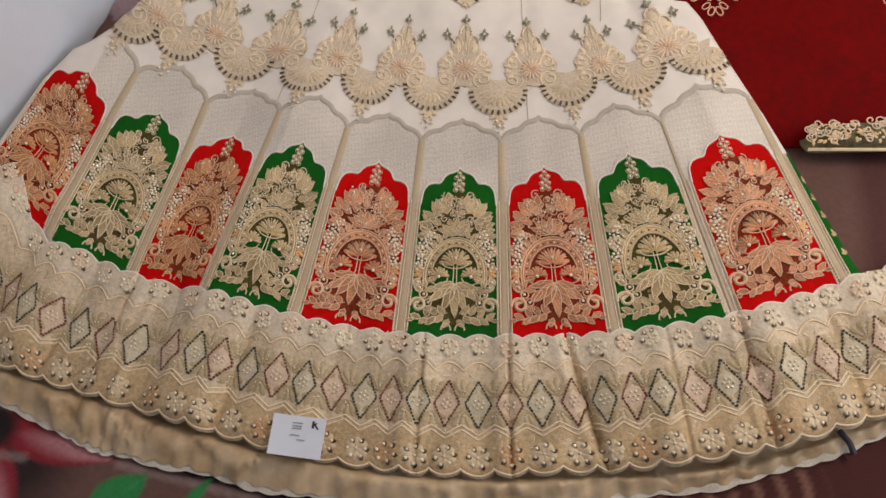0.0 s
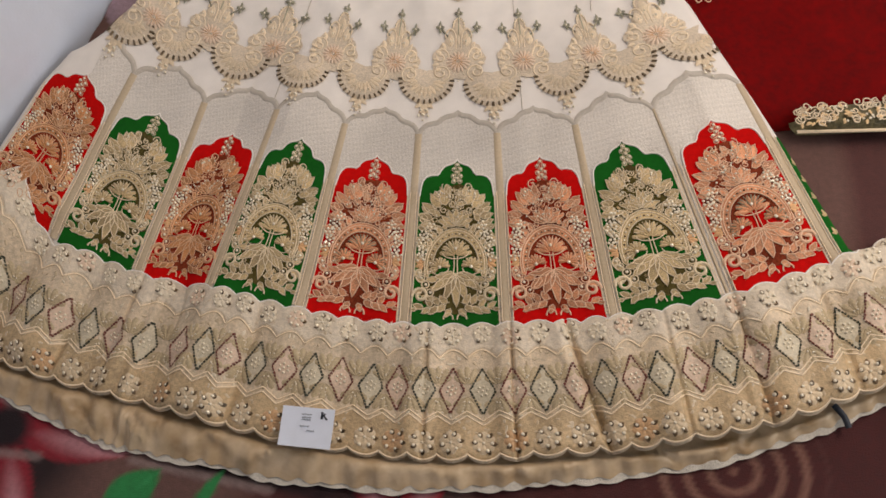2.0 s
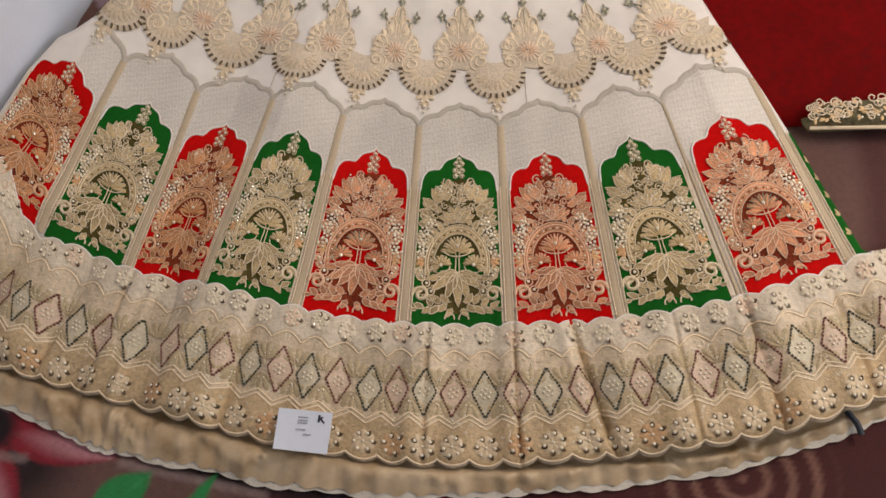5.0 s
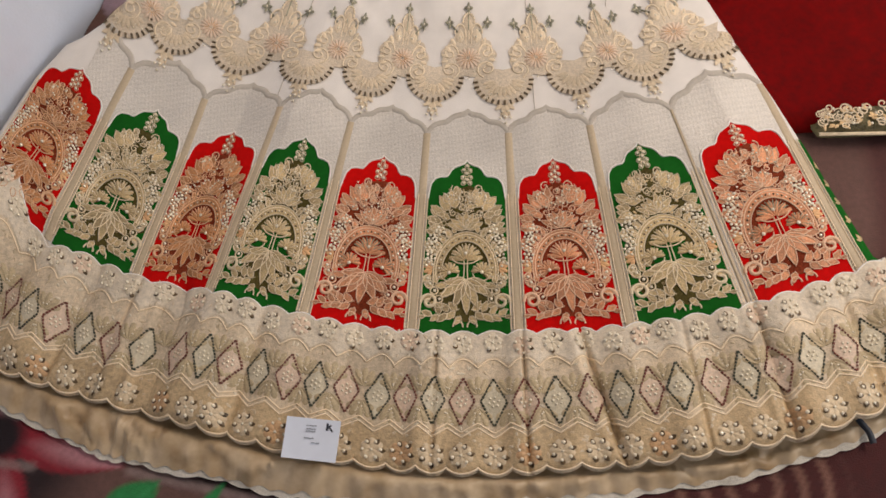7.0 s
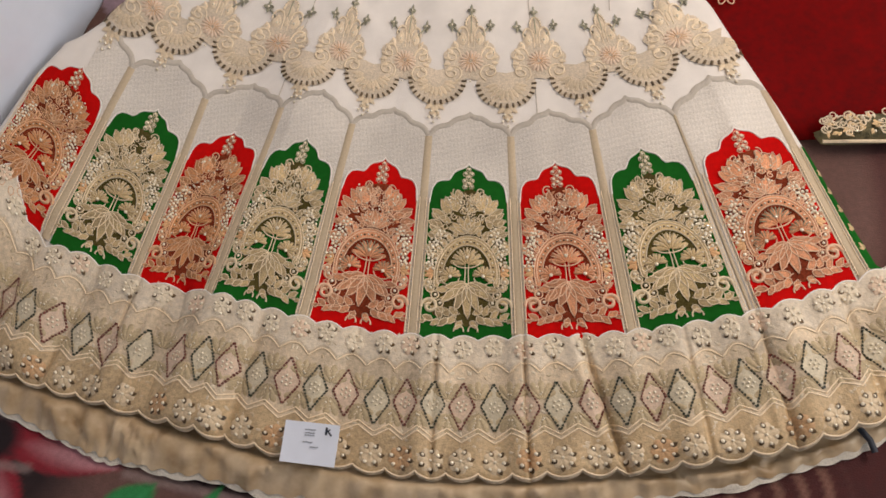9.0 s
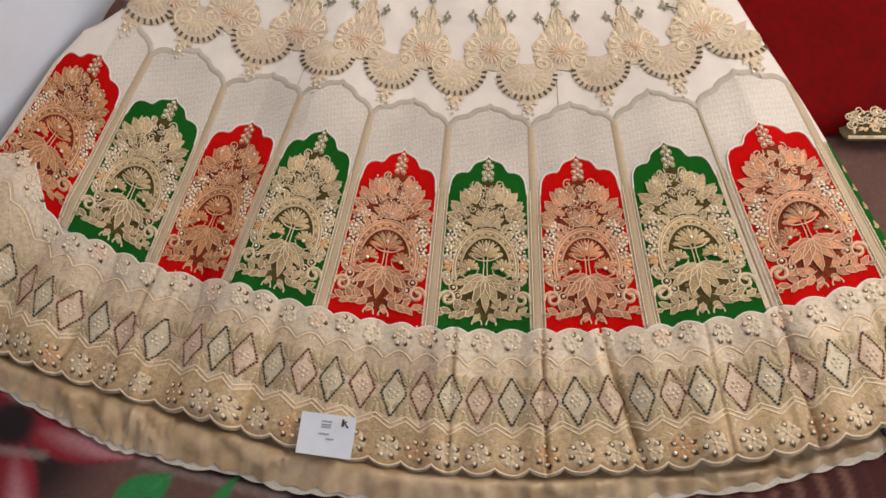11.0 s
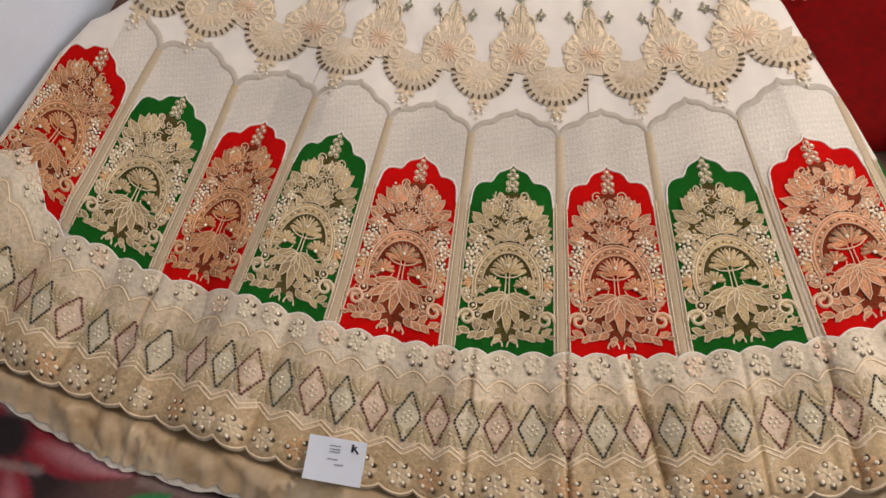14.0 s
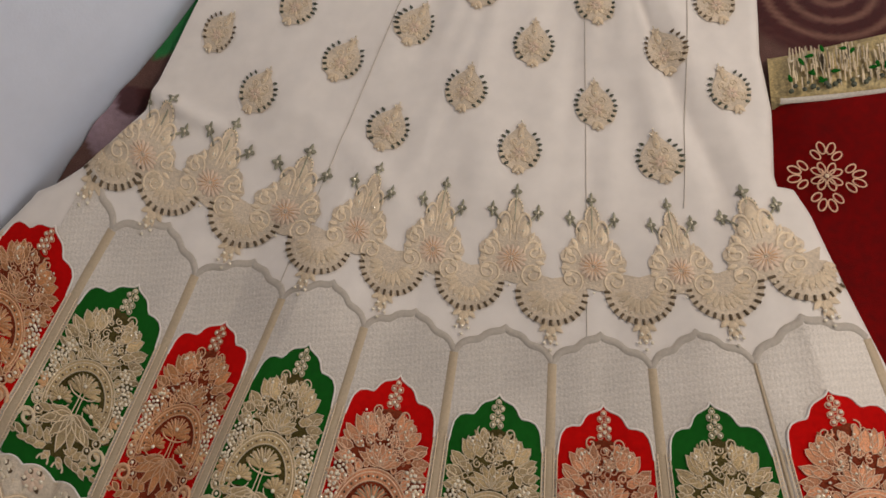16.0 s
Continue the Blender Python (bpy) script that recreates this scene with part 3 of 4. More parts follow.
def border_top(s):
    return 0.007 * hem_phase(s) - 0.006 + 0.050 * np.exp(-((s - 0.44) / 0.23) ** 2) - 0.012 * np.exp(-((s - 1.05) / 0.2) ** 2)


HEM = [(-0.5, -0.215), (0.88, -0.202), (1.48, -0.190), (2, -0.180), (2.64, -0.181), (3.1, -0.183), (3.7, -0.182), (5.3, -0.184), (5.8, -0.184), (6.3, -0.179), (6.9, -0.176), (7.3, -0.175), (7.9, -0.173), (9.5, -0.170)]
LINING = [(-0.6, -0.250), (0, -0.252), (1.1, -0.247), (1.5, -0.243), (2, -0.247), (2.5, -0.250), (3.1, -0.248), (3.5, -0.240), (4, -0.239), (5, -0.230), (7, -0.211), (7.5, -0.209), (8.1, -0.200), (9.5, -0.194)]


def hem_line(s):
    return table(HEM, s) + 0.002 - 0.008 * hem_phase(s) ** 0.7


def border_sheet():
    rows, cols = 64, 1100
    a = np.tile(np.linspace(-0.22, 9.75, cols), rows)
    t = np.repeat(np.linspace(0, 1, rows), cols)
    v = hem_line(a) + (border_top(a) - hem_line(a)) * t
    roll = np.where(t < 0.02, -0.006, 0) + np.where(t > 0.985, -0.0025, 0)
    bag = Bag()
    bag.v = cloth(a, v, 0.0035 + roll).tolist()
    bag.f = grid_faces(rows, cols)
    return part("hem_border", bag, BORDER, skirt, "wide gold-cream embroidered hem border with a scalloped edge")


border = border_sheet()


def border_band(name, low, high, mat, label, off):
    """A band stitched along the border between two lines."""
    rows, cols = 12, 1000
    a = np.tile(np.linspace(-0.2, 9.7, cols), rows)
    t = np.repeat(np.linspace(0, 1, rows), cols)
    bag = Bag()
    bag.v = cloth(a, low(a) + (high(a) - low(a)) * t, off - 0.004 * (t < 0.02)).tolist()
    bag.f = grid_faces(rows, cols)
    part(name, bag, mat, border, label)


def lower_zigzag(s):
    """The zigzag under the diamonds."""
    return table(HEM, s) + 0.054 - 0.012 * np.arcsin(np.clip(hem_phase(s), 0, 1)) / (np.pi / 2)


def upper_zigzag(s):
    return border_top(s) * 0.5 - 0.040 - 0.009 * (1 - hem_phase(s))


border_band("lower_band", lambda s: hem_line(s) + 0.002, lower_zigzag, TAN, "darker gold embroidered band", 0.0041)
border_band("upper_band", upper_zigzag, lambda s: border_top(s) - 0.002, UPPER, "cream embroidered band", 0.0041)


FOLDS = random.Random(31)
FOLDS = [(FOLDS.uniform(-0.4, 9.5), FOLDS.uniform(0.03, 0.13), FOLDS.uniform(-1.6, 1.6), FOLDS.choice((-1, 1, 1)) * FOLDS.uniform(0.004, 0.013)) for k in range(70)]


def lining_sheet(name, inner, outer, height, mat, label, ripple, wave):
    rows, cols = 18, 900
    a = np.tile(np.linspace(-0.42, 9.5, cols), rows)
    t = np.repeat(np.linspace(0, 1, rows), cols)
    v = inner + (outer(a) - inner) * t
    wrinkle = 0.010 + 0.004 * np.sin(a * 9.0 + 2.2 * np.sin(a * 3.1))
    for at, wide, slant, tall in FOLDS:
        wrinkle = wrinkle + tall * np.exp(-np.abs((a - at - slant * t) / wide) ** 1.15) * (0.6 + 0.4 * np.sin(5 * t + 20 * at))
    z = BED + height + ripple * np.maximum(wrinkle, 0) * np.sin(np.pi * np.clip(t * 1.02, 0, 1) ** 1.6) + wave * np.sin(a * 31) * t
    z = np.minimum(z, BED + 0.012 + 0.030 * np.clip((table(HEM, a) - 0.004 - v) / 0.022, 0, 1))
    p = ground(a, v)
    bag = Bag()
    bag.v = np.concatenate([p, np.maximum(z, BED + height - 0.0005)[:, None]], 1).tolist()
    bag.f = grid_faces(rows, cols)
    return part(name, bag, mat, skirt, label)


lining_sheet("lining", -0.13, lambda a: table(LINING, a) + 0.008 - 0.003 * np.abs(np.sin(a * 11)) + 0.002 * np.sin(a * 37), 0.009, SATIN, "shiny gold satin lining below the hem", 1.25, 0.0012)
lining_sheet("lining_lace", -0.17, lambda a: table(LINING, a) + 0.002 - 0.003 * np.abs(np.sin(a * 14 + np.sin(a * 3))) + 0.002 * np.sin(a * 7.3), 0.0062, LACE, "cream lace edging of the lining", 0.2, 0.0006)


# ---- embroidery of the arched panels ----
rng = random.Random(7)


def both(make):
    """Calls make for the right side (1) and the left side (-1)."""
    for side in (1, -1):
        make(side)


def flower(bag, x, y, r, petals, width, z=0.0, start=0.0, sweep=360.0, inner=0.15):
    for i in range(petals):
        a = start + sweep * (i / petals if sweep == 360 else i / (petals - 1))
        c, s = math.cos(math.radians(a)), math.sin(math.radians(a))
        bag.leaf(x + s * r * inner, y + c * r * inner, a, r * (1 - inner) * rng.uniform(0.92, 1.08), width, 0.0009, z)


def star_leaf(bag, x, y, angle, size, z=0.0):
    """A leaf with three points."""
    bag.leaf(x, y, angle, size, size * 0.5, 0.0010, z)
    bag.leaf(x, y, angle - 48, size * 0.72, size * 0.38, 0.0009, z)
    bag.leaf(x, y, angle + 48, size * 0.72, size * 0.38, 0.0009, z)


def bead_flower(bag, x, y, r, n, bead_r, turn=0.0, centre=True):
    if centre:
        bag.bead(x, y, bead_r, 0.001)
    for i in range(n):
        a = turn + 2 * math.pi * i / n
        bag.bead(x + r * math.cos(a), y + r * math.sin(a), bead_r * rng.uniform(0.85, 1.1), 0.001)


def arc(x, y, rx, ry, a0, a1, n):
    return [(x + rx * math.sin(math.radians(a0 + (a1 - a0) * i / n)), y + ry * math.cos(math.radians(a0 + (a1 - a0) * i / n))) for i in range(n + 1)]


def wavy(outline, amount, times):
    n = len(outline)
    cx = sum(p[0] for p in outline) / n
    cy = sum(p[1] for p in outline) / n
    return [(cx + (x - cx) * (1 + amount * math.sin(times * 2 * math.pi * i / n)), cy + (y - cy) * (1 + amount * math.sin(times * 2 * math.pi * i / n))) for i, (x, y) in enumerate(outline)]


def panel_embroidery(k, panel, red):
    """All that is stitched on one panel: bouquet, arch, flowers, scrolls, sprays and beads."""
    bags = {}

    def bag(name, side=0):
        return bags.setdefault((name, side), Bag())

    def j(a=0.0010):
        return rng.uniform(-a, a)

    def leaf(name, x, y, angle, length, width, z=0.0004, r=0.0007, bend=0.0):
        """A leaf of gold net with a pale cord round it."""
        length *= rng.uniform(0.93, 1.07)
        angle += rng.uniform(-5, 5)
        bag(name).leaf(x, y, angle, length, width * 0.94, 0.0007, z, bend)
        bag("outline").outline_leaf(x, y, angle, length, width, r, z + 0.0010, bend)

    # stitched ground under the bouquet and under the foot
    for outline in ([(0.0, 0.216), (0.018, 0.213), (0.032, 0.198), (0.042, 0.176), (0.050, 0.156), (0.052, 0.130), (0.044, 0.122), (0.03, 0.132), (0.014, 0.141), (0.0, 0.143)],
                    [(0.0, 0.074), (0.02, 0.072), (0.044, 0.066), (0.052, 0.050), (0.046, 0.030), (0.03, 0.018), (0.0, 0.014)],
                    [(0.040, 0.150), (0.048, 0.154), (0.055, 0.134), (0.056, 0.100), (0.057, 0.062), (0.047, 0.058), (0.047, 0.100), (0.046, 0.120)],
                    [(-0.040, 0.150), (-0.048, 0.154), (-0.055, 0.134), (-0.056, 0.100), (-0.057, 0.062), (-0.047, 0.058), (-0.047, 0.100), (-0.046, 0.120)]):
        if outline[0][0] == 0:
            outline = outline + [(-x, y) for x, y in outline[-2:0:-1]]
        dense = []
        for i, p in enumerate(outline):
            q = outline[(i + 1) % len(outline)]
            dense += [(p[0] + (q[0] - p[0]) * t / 4 + j(0.0025), p[1] + (q[1] - p[1]) * t / 4 + j(0.0025)) for t in range(4)]
        bag("stitched_ground", outline[0]).patch(dense, 0.0)
    # bouquet: broad petals at the top, leaves at the sides, a fan over the arch
    for x, y, ang, length, width in ((0.017, 0.180, 22, 0.030, 0.017), (0.026, 0.176, 40, 0.028, 0.015), (0.033, 0.168, 58, 0.026, 0.012), (0.038, 0.160, 80, 0.023, 0.011), (0.038, 0.152, 104, 0.020, 0.010),
                                     (0.026, 0.164, 66, 0.020, 0.010), (0.014, 0.192, 8, 0.020, 0.010), (0.030, 0.186, 20, 0.018, 0.009), (0.044, 0.168, 50, 0.015, 0.007), (0.047, 0.152, 62, 0.013, 0.007)):
        both(lambda s: leaf("bouquet", s * x + j(), y + j(), s * ang, length, width, 0.0006 + 0.0006 * rng.random()))
    for i in range(14):
        y = rng.uniform(0.150, 0.200)
        lim = 0.040 - 0.55 * max(0, y - 0.170)
        leaf("bouquet", rng.uniform(-lim, lim), y, rng.uniform(-100, 100), rng.uniform(0.012, 0.018), rng.uniform(0.006, 0.009), 0.0002)
    for x, y, ang in ((0.048, 0.142, 70), (0.040, 0.148, 88), (0.030, 0.147, 100), (0.046, 0.156, 40), (0.046, 0.116, 80), (0.048, 0.100, 110), (0.049, 0.128, 100), (0.050, 0.080, 140), (0.046, 0.060, 60), (0.040, 0.066, 20), (0.046, 0.048, 120), (0.052, 0.112, 30), (0.036, 0.150, 120)):
        both(lambda s: leaf("bouquet", s * x + j(), y + j(), s * ang, 0.014, 0.007, 0.0002))
    for t in (28, 40, 52, 64):
        (x, y), = arc(0, 0.086, 0.046, 0.058, t, t, 1)[:1]
        both(lambda s: leaf("bouquet", s * x, y, s * (t + 14), 0.015, 0.0085, 0.0002))
        both(lambda s: leaf("bouquet", s * (x - 0.004), y + 0.004, s * (t - 30), 0.012, 0.0065, 0.0004))
    for ang, length in ((0, 0.028), (26, 0.028), (-26, 0.028), (50, 0.028), (-50, 0.028), (72, 0.030), (-72, 0.030)):
        leaf("bouquet", j(0.0006), 0.146, ang, length, 0.0095, 0.0012)
    for x, y, r in ((0.017, 0.210, 0.0080), (0.010, 0.196, 0.0060), (0.0085, 0.181, 0.0065), (0.020, 0.172, 0.0055), (0.026, 0.192, 0.0060), (0.0, 0.203, 0.0050), (0.034, 0.178, 0.0045), (0.013, 0.166, 0.005)):
        for side in ((1, -1) if x else (1,)):
            bag("curl", (side, x)).spiral(side * x + j(), y + j(), r, 1.25, rng.uniform(0, 360), rng.choice((-1, 1)), 0.0009)
    # small leaves and loops between
    for i in range(76):
        y = rng.uniform(0.150, 0.208) if i < 44 else rng.uniform(0.024, 0.140)
        lim = 0.040 - 0.4 * max(0, y - 0.17) if i < 44 else 0.054
        x = rng.uniform(-lim, lim) if i < 44 else rng.choice((-1, 1)) * rng.uniform(0.040 if y > 0.07 else 0.012, lim)
        if i % 3:
            bag("filling").leaf(x, y, rng.uniform(-150, 150), rng.uniform(0.006, 0.011), 0.0042, 0.0008, 0.0002)
        else:
            bag("outline").ring(x, y, rng.uniform(0.0024, 0.0040), 0.0006)
    # arch: a band of net between two cords, dotted
    outer, inner = arc(0, 0.086, 0.0465, 0.057, -106, 106, 40), arc(0, 0.086, 0.0345, 0.043, -106, 106, 40)
    bag("arch_band").band(outer, inner, 0.0008)
    bag("stitched_ground", "arch").band(inner, [(x * rng.uniform(0.68, 0.82), 0.086 + (y - 0.086) * rng.uniform(0.72, 0.84)) for x, y in inner], 0.0002)
    for line in (outer, inner, arc(0, 0.086, 0.0430, 0.053, -106, 106, 40)):
        bag("arch").cord(line, 0.0009, 0.0012)
    for i in range(27):
        t = -102 + 204 * i / 26
        (x0, y0), = arc(0, 0.086, 0.0386, 0.048, t, t, 1)[:1]
        bag("sequin_arch" if i % 2 else "beadwork").bead(x0, y0, 0.0015, 0.0014, 0.6)
    # lotus in the arch, on two stems, with a flower at each side
    bag("lotus").bloom(0.0, 0.099, 0.0255, 7, -88, 176, 0.0010, 0.0020, 0.10, 0.30)
    bag("outline").cord(arc(0, 0.104, 0.0195, 0.009, 92, 268, 14), 0.0009, 0.0024)
    for i in range(11):
        a = math.radians(-70 + 14 * i)
        bag("stamen").cord([(0.008 * math.sin(a), 0.104 + 0.008 * math.cos(a)), (0.0225 * math.sin(a), 0.103 + 0.022 * math.cos(a))], 0.0007, 0.0026)
    both(lambda s: bag("stem", s).cord([(s * 0.0026, 0.100), (s * 0.0022, 0.088), (s * 0.0030, 0.070)], 0.0008, 0.0012))
    for side in (1, -1):
        bag("side_flower", side).bloom(side * 0.0235, 0.083, 0.0155, 9, side * 24 - 120, 240, 0.0010, 0.0016, 0.10, 0.30)
        bag("outline").cord(arc(side * 0.0235, 0.083, 0.0135, 0.0125, 100, 260, 12), 0.0008, 0.0020)
        for i in range(11):
            a = math.radians(side * 24 - 95 + 19 * i)
            bag("stamen").cord([(side * 0.0235 + 0.0065 * math.sin(a), 0.083 + 0.0065 * math.cos(a)), (side * 0.0235 + 0.0145 * math.sin(a), 0.083 + 0.0145 * math.cos(a))], 0.0006, 0.0022)
    # the bunch of hanging leaves at the foot of the stems
    for ang, length, width in ((180, 0.048, 0.013), (154, 0.042, 0.013), (206, 0.042, 0.013), (128, 0.040, 0.013), (232, 0.040, 0.013), (102, 0.034, 0.011), (258, 0.034, 0.011)):
        leaf("base_flower", j(), 0.072, ang, length, width, 0.0014, 0.0008)
    both(lambda s: leaf("base_flower", s * 0.018, 0.062, s * 132, 0.024, 0.010, 0.0010))
    both(lambda s: leaf("base_flower", s * 0.026, 0.064, s * 96, 0.018, 0.009, 0.0010))
    # scrolls, and rings round single beads
    both(lambda s: bag("scroll", s).spiral(s * 0.0500, 0.0400, 0.0120, 1.35, s * 100, -s, 0.0024))
    for x, y in ((0.050, 0.066), (0.043, 0.056), (0.054, 0.074), (0.036, 0.044), (0.030, 0.198), (0.045, 0.146)):
        both(lambda s: bag("outline").ring(s * x + j(), y + j(), 0.0054, 0.0010))
        both(lambda s: bag("beadwork").bead(s * x, y, 0.0024, 0.0010))
    # sprays of small leaves at the foot
    for x, y, ang, length, width in ((0.012, 0.027, 38, 0.017, 0.009), (0.014, 0.025, 128, 0.016, 0.009), (0.023, 0.026, 30, 0.016, 0.009), (0.024, 0.023, 120, 0.017, 0.009), (0.034, 0.022, 34, 0.016, 0.008),
                                     (0.036, 0.021, 128, 0.015, 0.008), (0.045, 0.020, 62, 0.015, 0.008), (0.006, 0.020, 150, 0.014, 0.008), (0.030, 0.034, 80, 0.013, 0.007)):
        both(lambda s: leaf("leaf_spray", s * x, y, s * (ang + rng.uniform(-8, 8)), length, width, 0.0004))
    both(lambda s: leaf("leaf_spray", s * 0.054, 0.018, s * 95, 0.009, 0.005, 0.0004))
    both(lambda s: bag("outline").cord([(s * 0.008, 0.030), (s * 0.02, 0.025), (s * 0.034, 0.021), (s * 0.055, 0.018)], 0.0008))
    both(lambda s: bag("scroll", s * 2).cord(arc(s * 0.0095, 0.006, 0.0065, 0.008, -100, 100, 10), 0.0011))
    # copper patches at both ends of the arch
    both(lambda s: bag("copper_patch", s).bloom(s * 0.047, 0.088, 0.014, 4, s * 90 - 75, 150, 0.0, 0.0010, 0.1, 0.30))
    # beads
    pb = bag("beadwork")
    for x, y in ((0, 0.247), (-0.0050, 0.240), (0.0050, 0.240), (0.0, 0.234), (-0.0060, 0.229), (0.0055, 0.229), (-0.0055, 0.220), (0.0050, 0.220), (0, 0.224)):
        pb.bead(x + j(0.0006), y + j(0.0006), 0.0024, 0.001)
        bag("outline").ring(x, y, 0.0036, 0.0006, 0.0004)
    for x, y, n in ((0.040, 0.146, 5), (0.050, 0.134, 6), (0.053, 0.120, 6), (0.050, 0.106, 6), (0.044, 0.130, 4), (0.054, 0.097, 4)):
        both(lambda s: bead_flower(pb, s * x + j(), y + j(), 0.0060, n, 0.0023, rng.random() * 6))
    for x, y in ((0, 0.110), (0.0235, 0.082), (-0.0235, 0.082)):
        pb.bead(x, y, 0.0028, 0.003)
    for i in range(26):
        pb.bead(rng.uniform(-0.034, 0.034), rng.uniform(0.152, 0.207), 0.0017, 0.0022)
    # panels 0 and 2 take the darker, browner net and cord
    coppery = k in (0, 2)
    net = (NET_C if coppery else NET_R) if red else NET_G
    cord = (PALE_C if coppery else PALE_R) if red else PALE_G
    looks = {"stitched_ground": (FILL_R if red else FILL_G, ""), "bouquet": (net, "gold leaf bouquet"), "outline": (cord, "pale gold cord outlines"), "curl": (cord, ""), "arch": (cord, "pale gold cord arch"),
             "arch_band": (net, ""), "sequin_arch": (SEQUIN, "dark gold sequins"), "lotus": (net, ""), "stamen": (STAMEN if k in (4, 8) else cord, ""), "stem": (cord, ""), "side_flower": (net, ""),
             "base_flower": (net, ""), "filling": (net, "fine gold leaf filling"), "scroll": (cord, ""), "leaf_spray": (net, ""), "copper_patch": (COPPER, "copper thread petals"), "beadwork": (PEARL, "pearl beads")}
    for (name, side), g in bags.items():
        mat, label = looks[name]
        part(name, warp_bag(g, k + 0.5, 0.0, 0.142, 0.0026), mat, panel, label)


for k in range(9):
    panel_embroidery(k, PANELS[k], k % 2 == 0)

# the sliver of the last panel that turns under at the edge
g = Bag()
for y in (0.03, 0.06, 0.09, 0.12, 0.15):
    star_leaf(g, -0.050, y, -20, 0.012)
part("leaf_spray", warp_bag(g, 9.5, 0.0, 0.142, 0.0026), NET_G, PANELS[9])

# ---- dotted braid on both sides of each seam ----
for k in range(0, 10):
    for side in ((1,) if k == 0 else (-1, 1)):
        g = Bag()
        x = side * 0.0075
        g.cord([(x - 0.0022, y) for y in np.linspace(0.0, 0.202, 40)], 0.0007, 0.0006)
        g.cord([(x + 0.0022, y) for y in np.linspace(0.0, 0.202, 40)], 0.0007, 0.0006)
        for i in range(46):
            y = 0.001 + 0.200 * i / 46
            g.cord([(x - 0.0016, y), (x + 0.0016, y + 0.0018)], 0.0006, 0.0006)
        part("braid_strip", warp_bag(g, k, 0.0, 0.142, 0.0022), PALE, skirt, "narrow dotted gold braid")


# ---- the row of flower crowns and fans above the ogees ----
CROWNS = [(0.897, 0.390), (1.737, 0.411), (2.626, 0.410), (3.544, 0.414), (4.551, 0.420), (5.501, 0.425), (6.443, 0.422), (7.475, 0.415), (8.383, 0.417)]
FANS = [(0.60, 0.357), (1.29, 0.373), (2.224, 0.378), (3.165, 0.368), (4.10, 0.376), (5.042, 0.382), (5.974, 0.374), (6.964, 0.380), (7.896, 0.379), (8.75, 0.380)]


def crown(index):
    s0, v0 = CROWNS[index]
    motif = Bag()
    # padded ground
    motif.patch(wavy(arc(0, 0.006, 0.041, 0.036, 0, 345, 44), 0.05, 9), 0.0004)
    motif.patch([(-0.024, 0.02), (-0.021, 0.044), (-0.012, 0.058), (-0.009, 0.072), (0, 0.080), (0.009, 0.072), (0.012, 0.058), (0.021, 0.044), (0.024, 0.02), (0, 0.014)], 0.0005)
    top = part("flower_crown", warp_bag(motif, s0, v0, 0.108, 0.0012), BEIGE, skirt, "beige flower motif with a beaded crown")
    g = Bag()
    g.bloom(0, 0, 0.0190, 16, rng.uniform(0, 30), 360, 0.0012, 0.0012, 0.1, 0.35)
    part("rosette", warp_bag(g, s0, v0, 0.108, 0.002), PEACH, top, "peach rosette")
    g = Bag()
    for i in range(14):
        a = 2 * math.pi * i / 14
        g.cord([(0.004 * math.cos(a), 0.004 * math.sin(a)), (0.0115 * math.cos(a), 0.0115 * math.sin(a))], 0.0005, 0.0022)
    part("heart", warp_bag(g, s0, v0, 0.108, 0.0024), COPPER, top, "copper heart")

    def tall(bag):
        bag.v = [(x, y if y < 0.012 else 0.012 + (y - 0.012) * 1.55, z * 0.75) for x, y, z in bag.v]
        return bag

    g = Bag()
    both(lambda s: g.spiral(s * 0.027, -0.018, 0.0150, 1.4, s * 200, s, 0.0014))
    both(lambda s: g.spiral(s * 0.027, 0.010, 0.0125, 1.3, s * 250, s, 0.0013))
    both(lambda s: g.cord(arc(s * 0.013, 0.034, 0.008, 0.009, -100, 100, 12), 0.0014))
    g.cord(arc(0, 0.046, 0.009, 0.010, -100, 100, 12), 0.0014)
    both(lambda s: g.cord([(s * 0.004, 0.02), (s * 0.004, 0.044)], 0.0010))
    for x, y, w in ((0, 0.042, 0.014), (0.013, 0.030, 0.013), (-0.013, 0.030, 0.013)):
        g.leaf(x, y - 0.008, 0, 0.016, w, 0.0016, 0.0004)
    for i in range(13):
        ang = -120 + 240 * i / 12
        g.leaf(0.030 * math.sin(math.radians(ang)), 0.002 + 0.022 * math.cos(math.radians(ang)), ang, 0.012, 0.006, 0.0012, 0.0006)
    part("scrollwork", warp_bag(tall(g), s0, v0, 0.108, 0.002), PALE, top, "pale gold scrolls")
    g = Bag()
    for x, y in ((0, 0.062), (0.030, 0.045), (-0.030, 0.045)):
        for dx, dy in ((0, 0.006), (0.005, 0), (-0.005, 0), (0, -0.004)):
            g.leaf(x, y, math.degrees(math.atan2(dx, dy)), 0.0075, 0.0045, 0.0014, 0.0008)
    g.cord([(0, 0.036), (0, 0.062)], 0.0012)
    both(lambda s: g.cord([(s * 0.016, 0.034), (s * 0.030, 0.045)], 0.0012))
    for i in range(9):
        a = math.radians(-80 + 160 * i / 8)
        g.bead(0.0095 * math.sin(a), 0.046 + 0.0105 * math.cos(a), 0.0009, 0.001)
    part("sequin_crown", warp_bag(tall(g), s0, v0, 0.108, 0.002), OLIVE, top, "greenish sequins")
    g = Bag()
    bead_flower(g, 0, 0, 0.0085, 8, 0.0014)
    for x, y in ((0, 0.062), (0.030, 0.045), (-0.030, 0.045), (0, -0.034), (0.012, 0.028), (-0.012, 0.028)):
        g.bead(x, y, 0.0016, 0.0012)
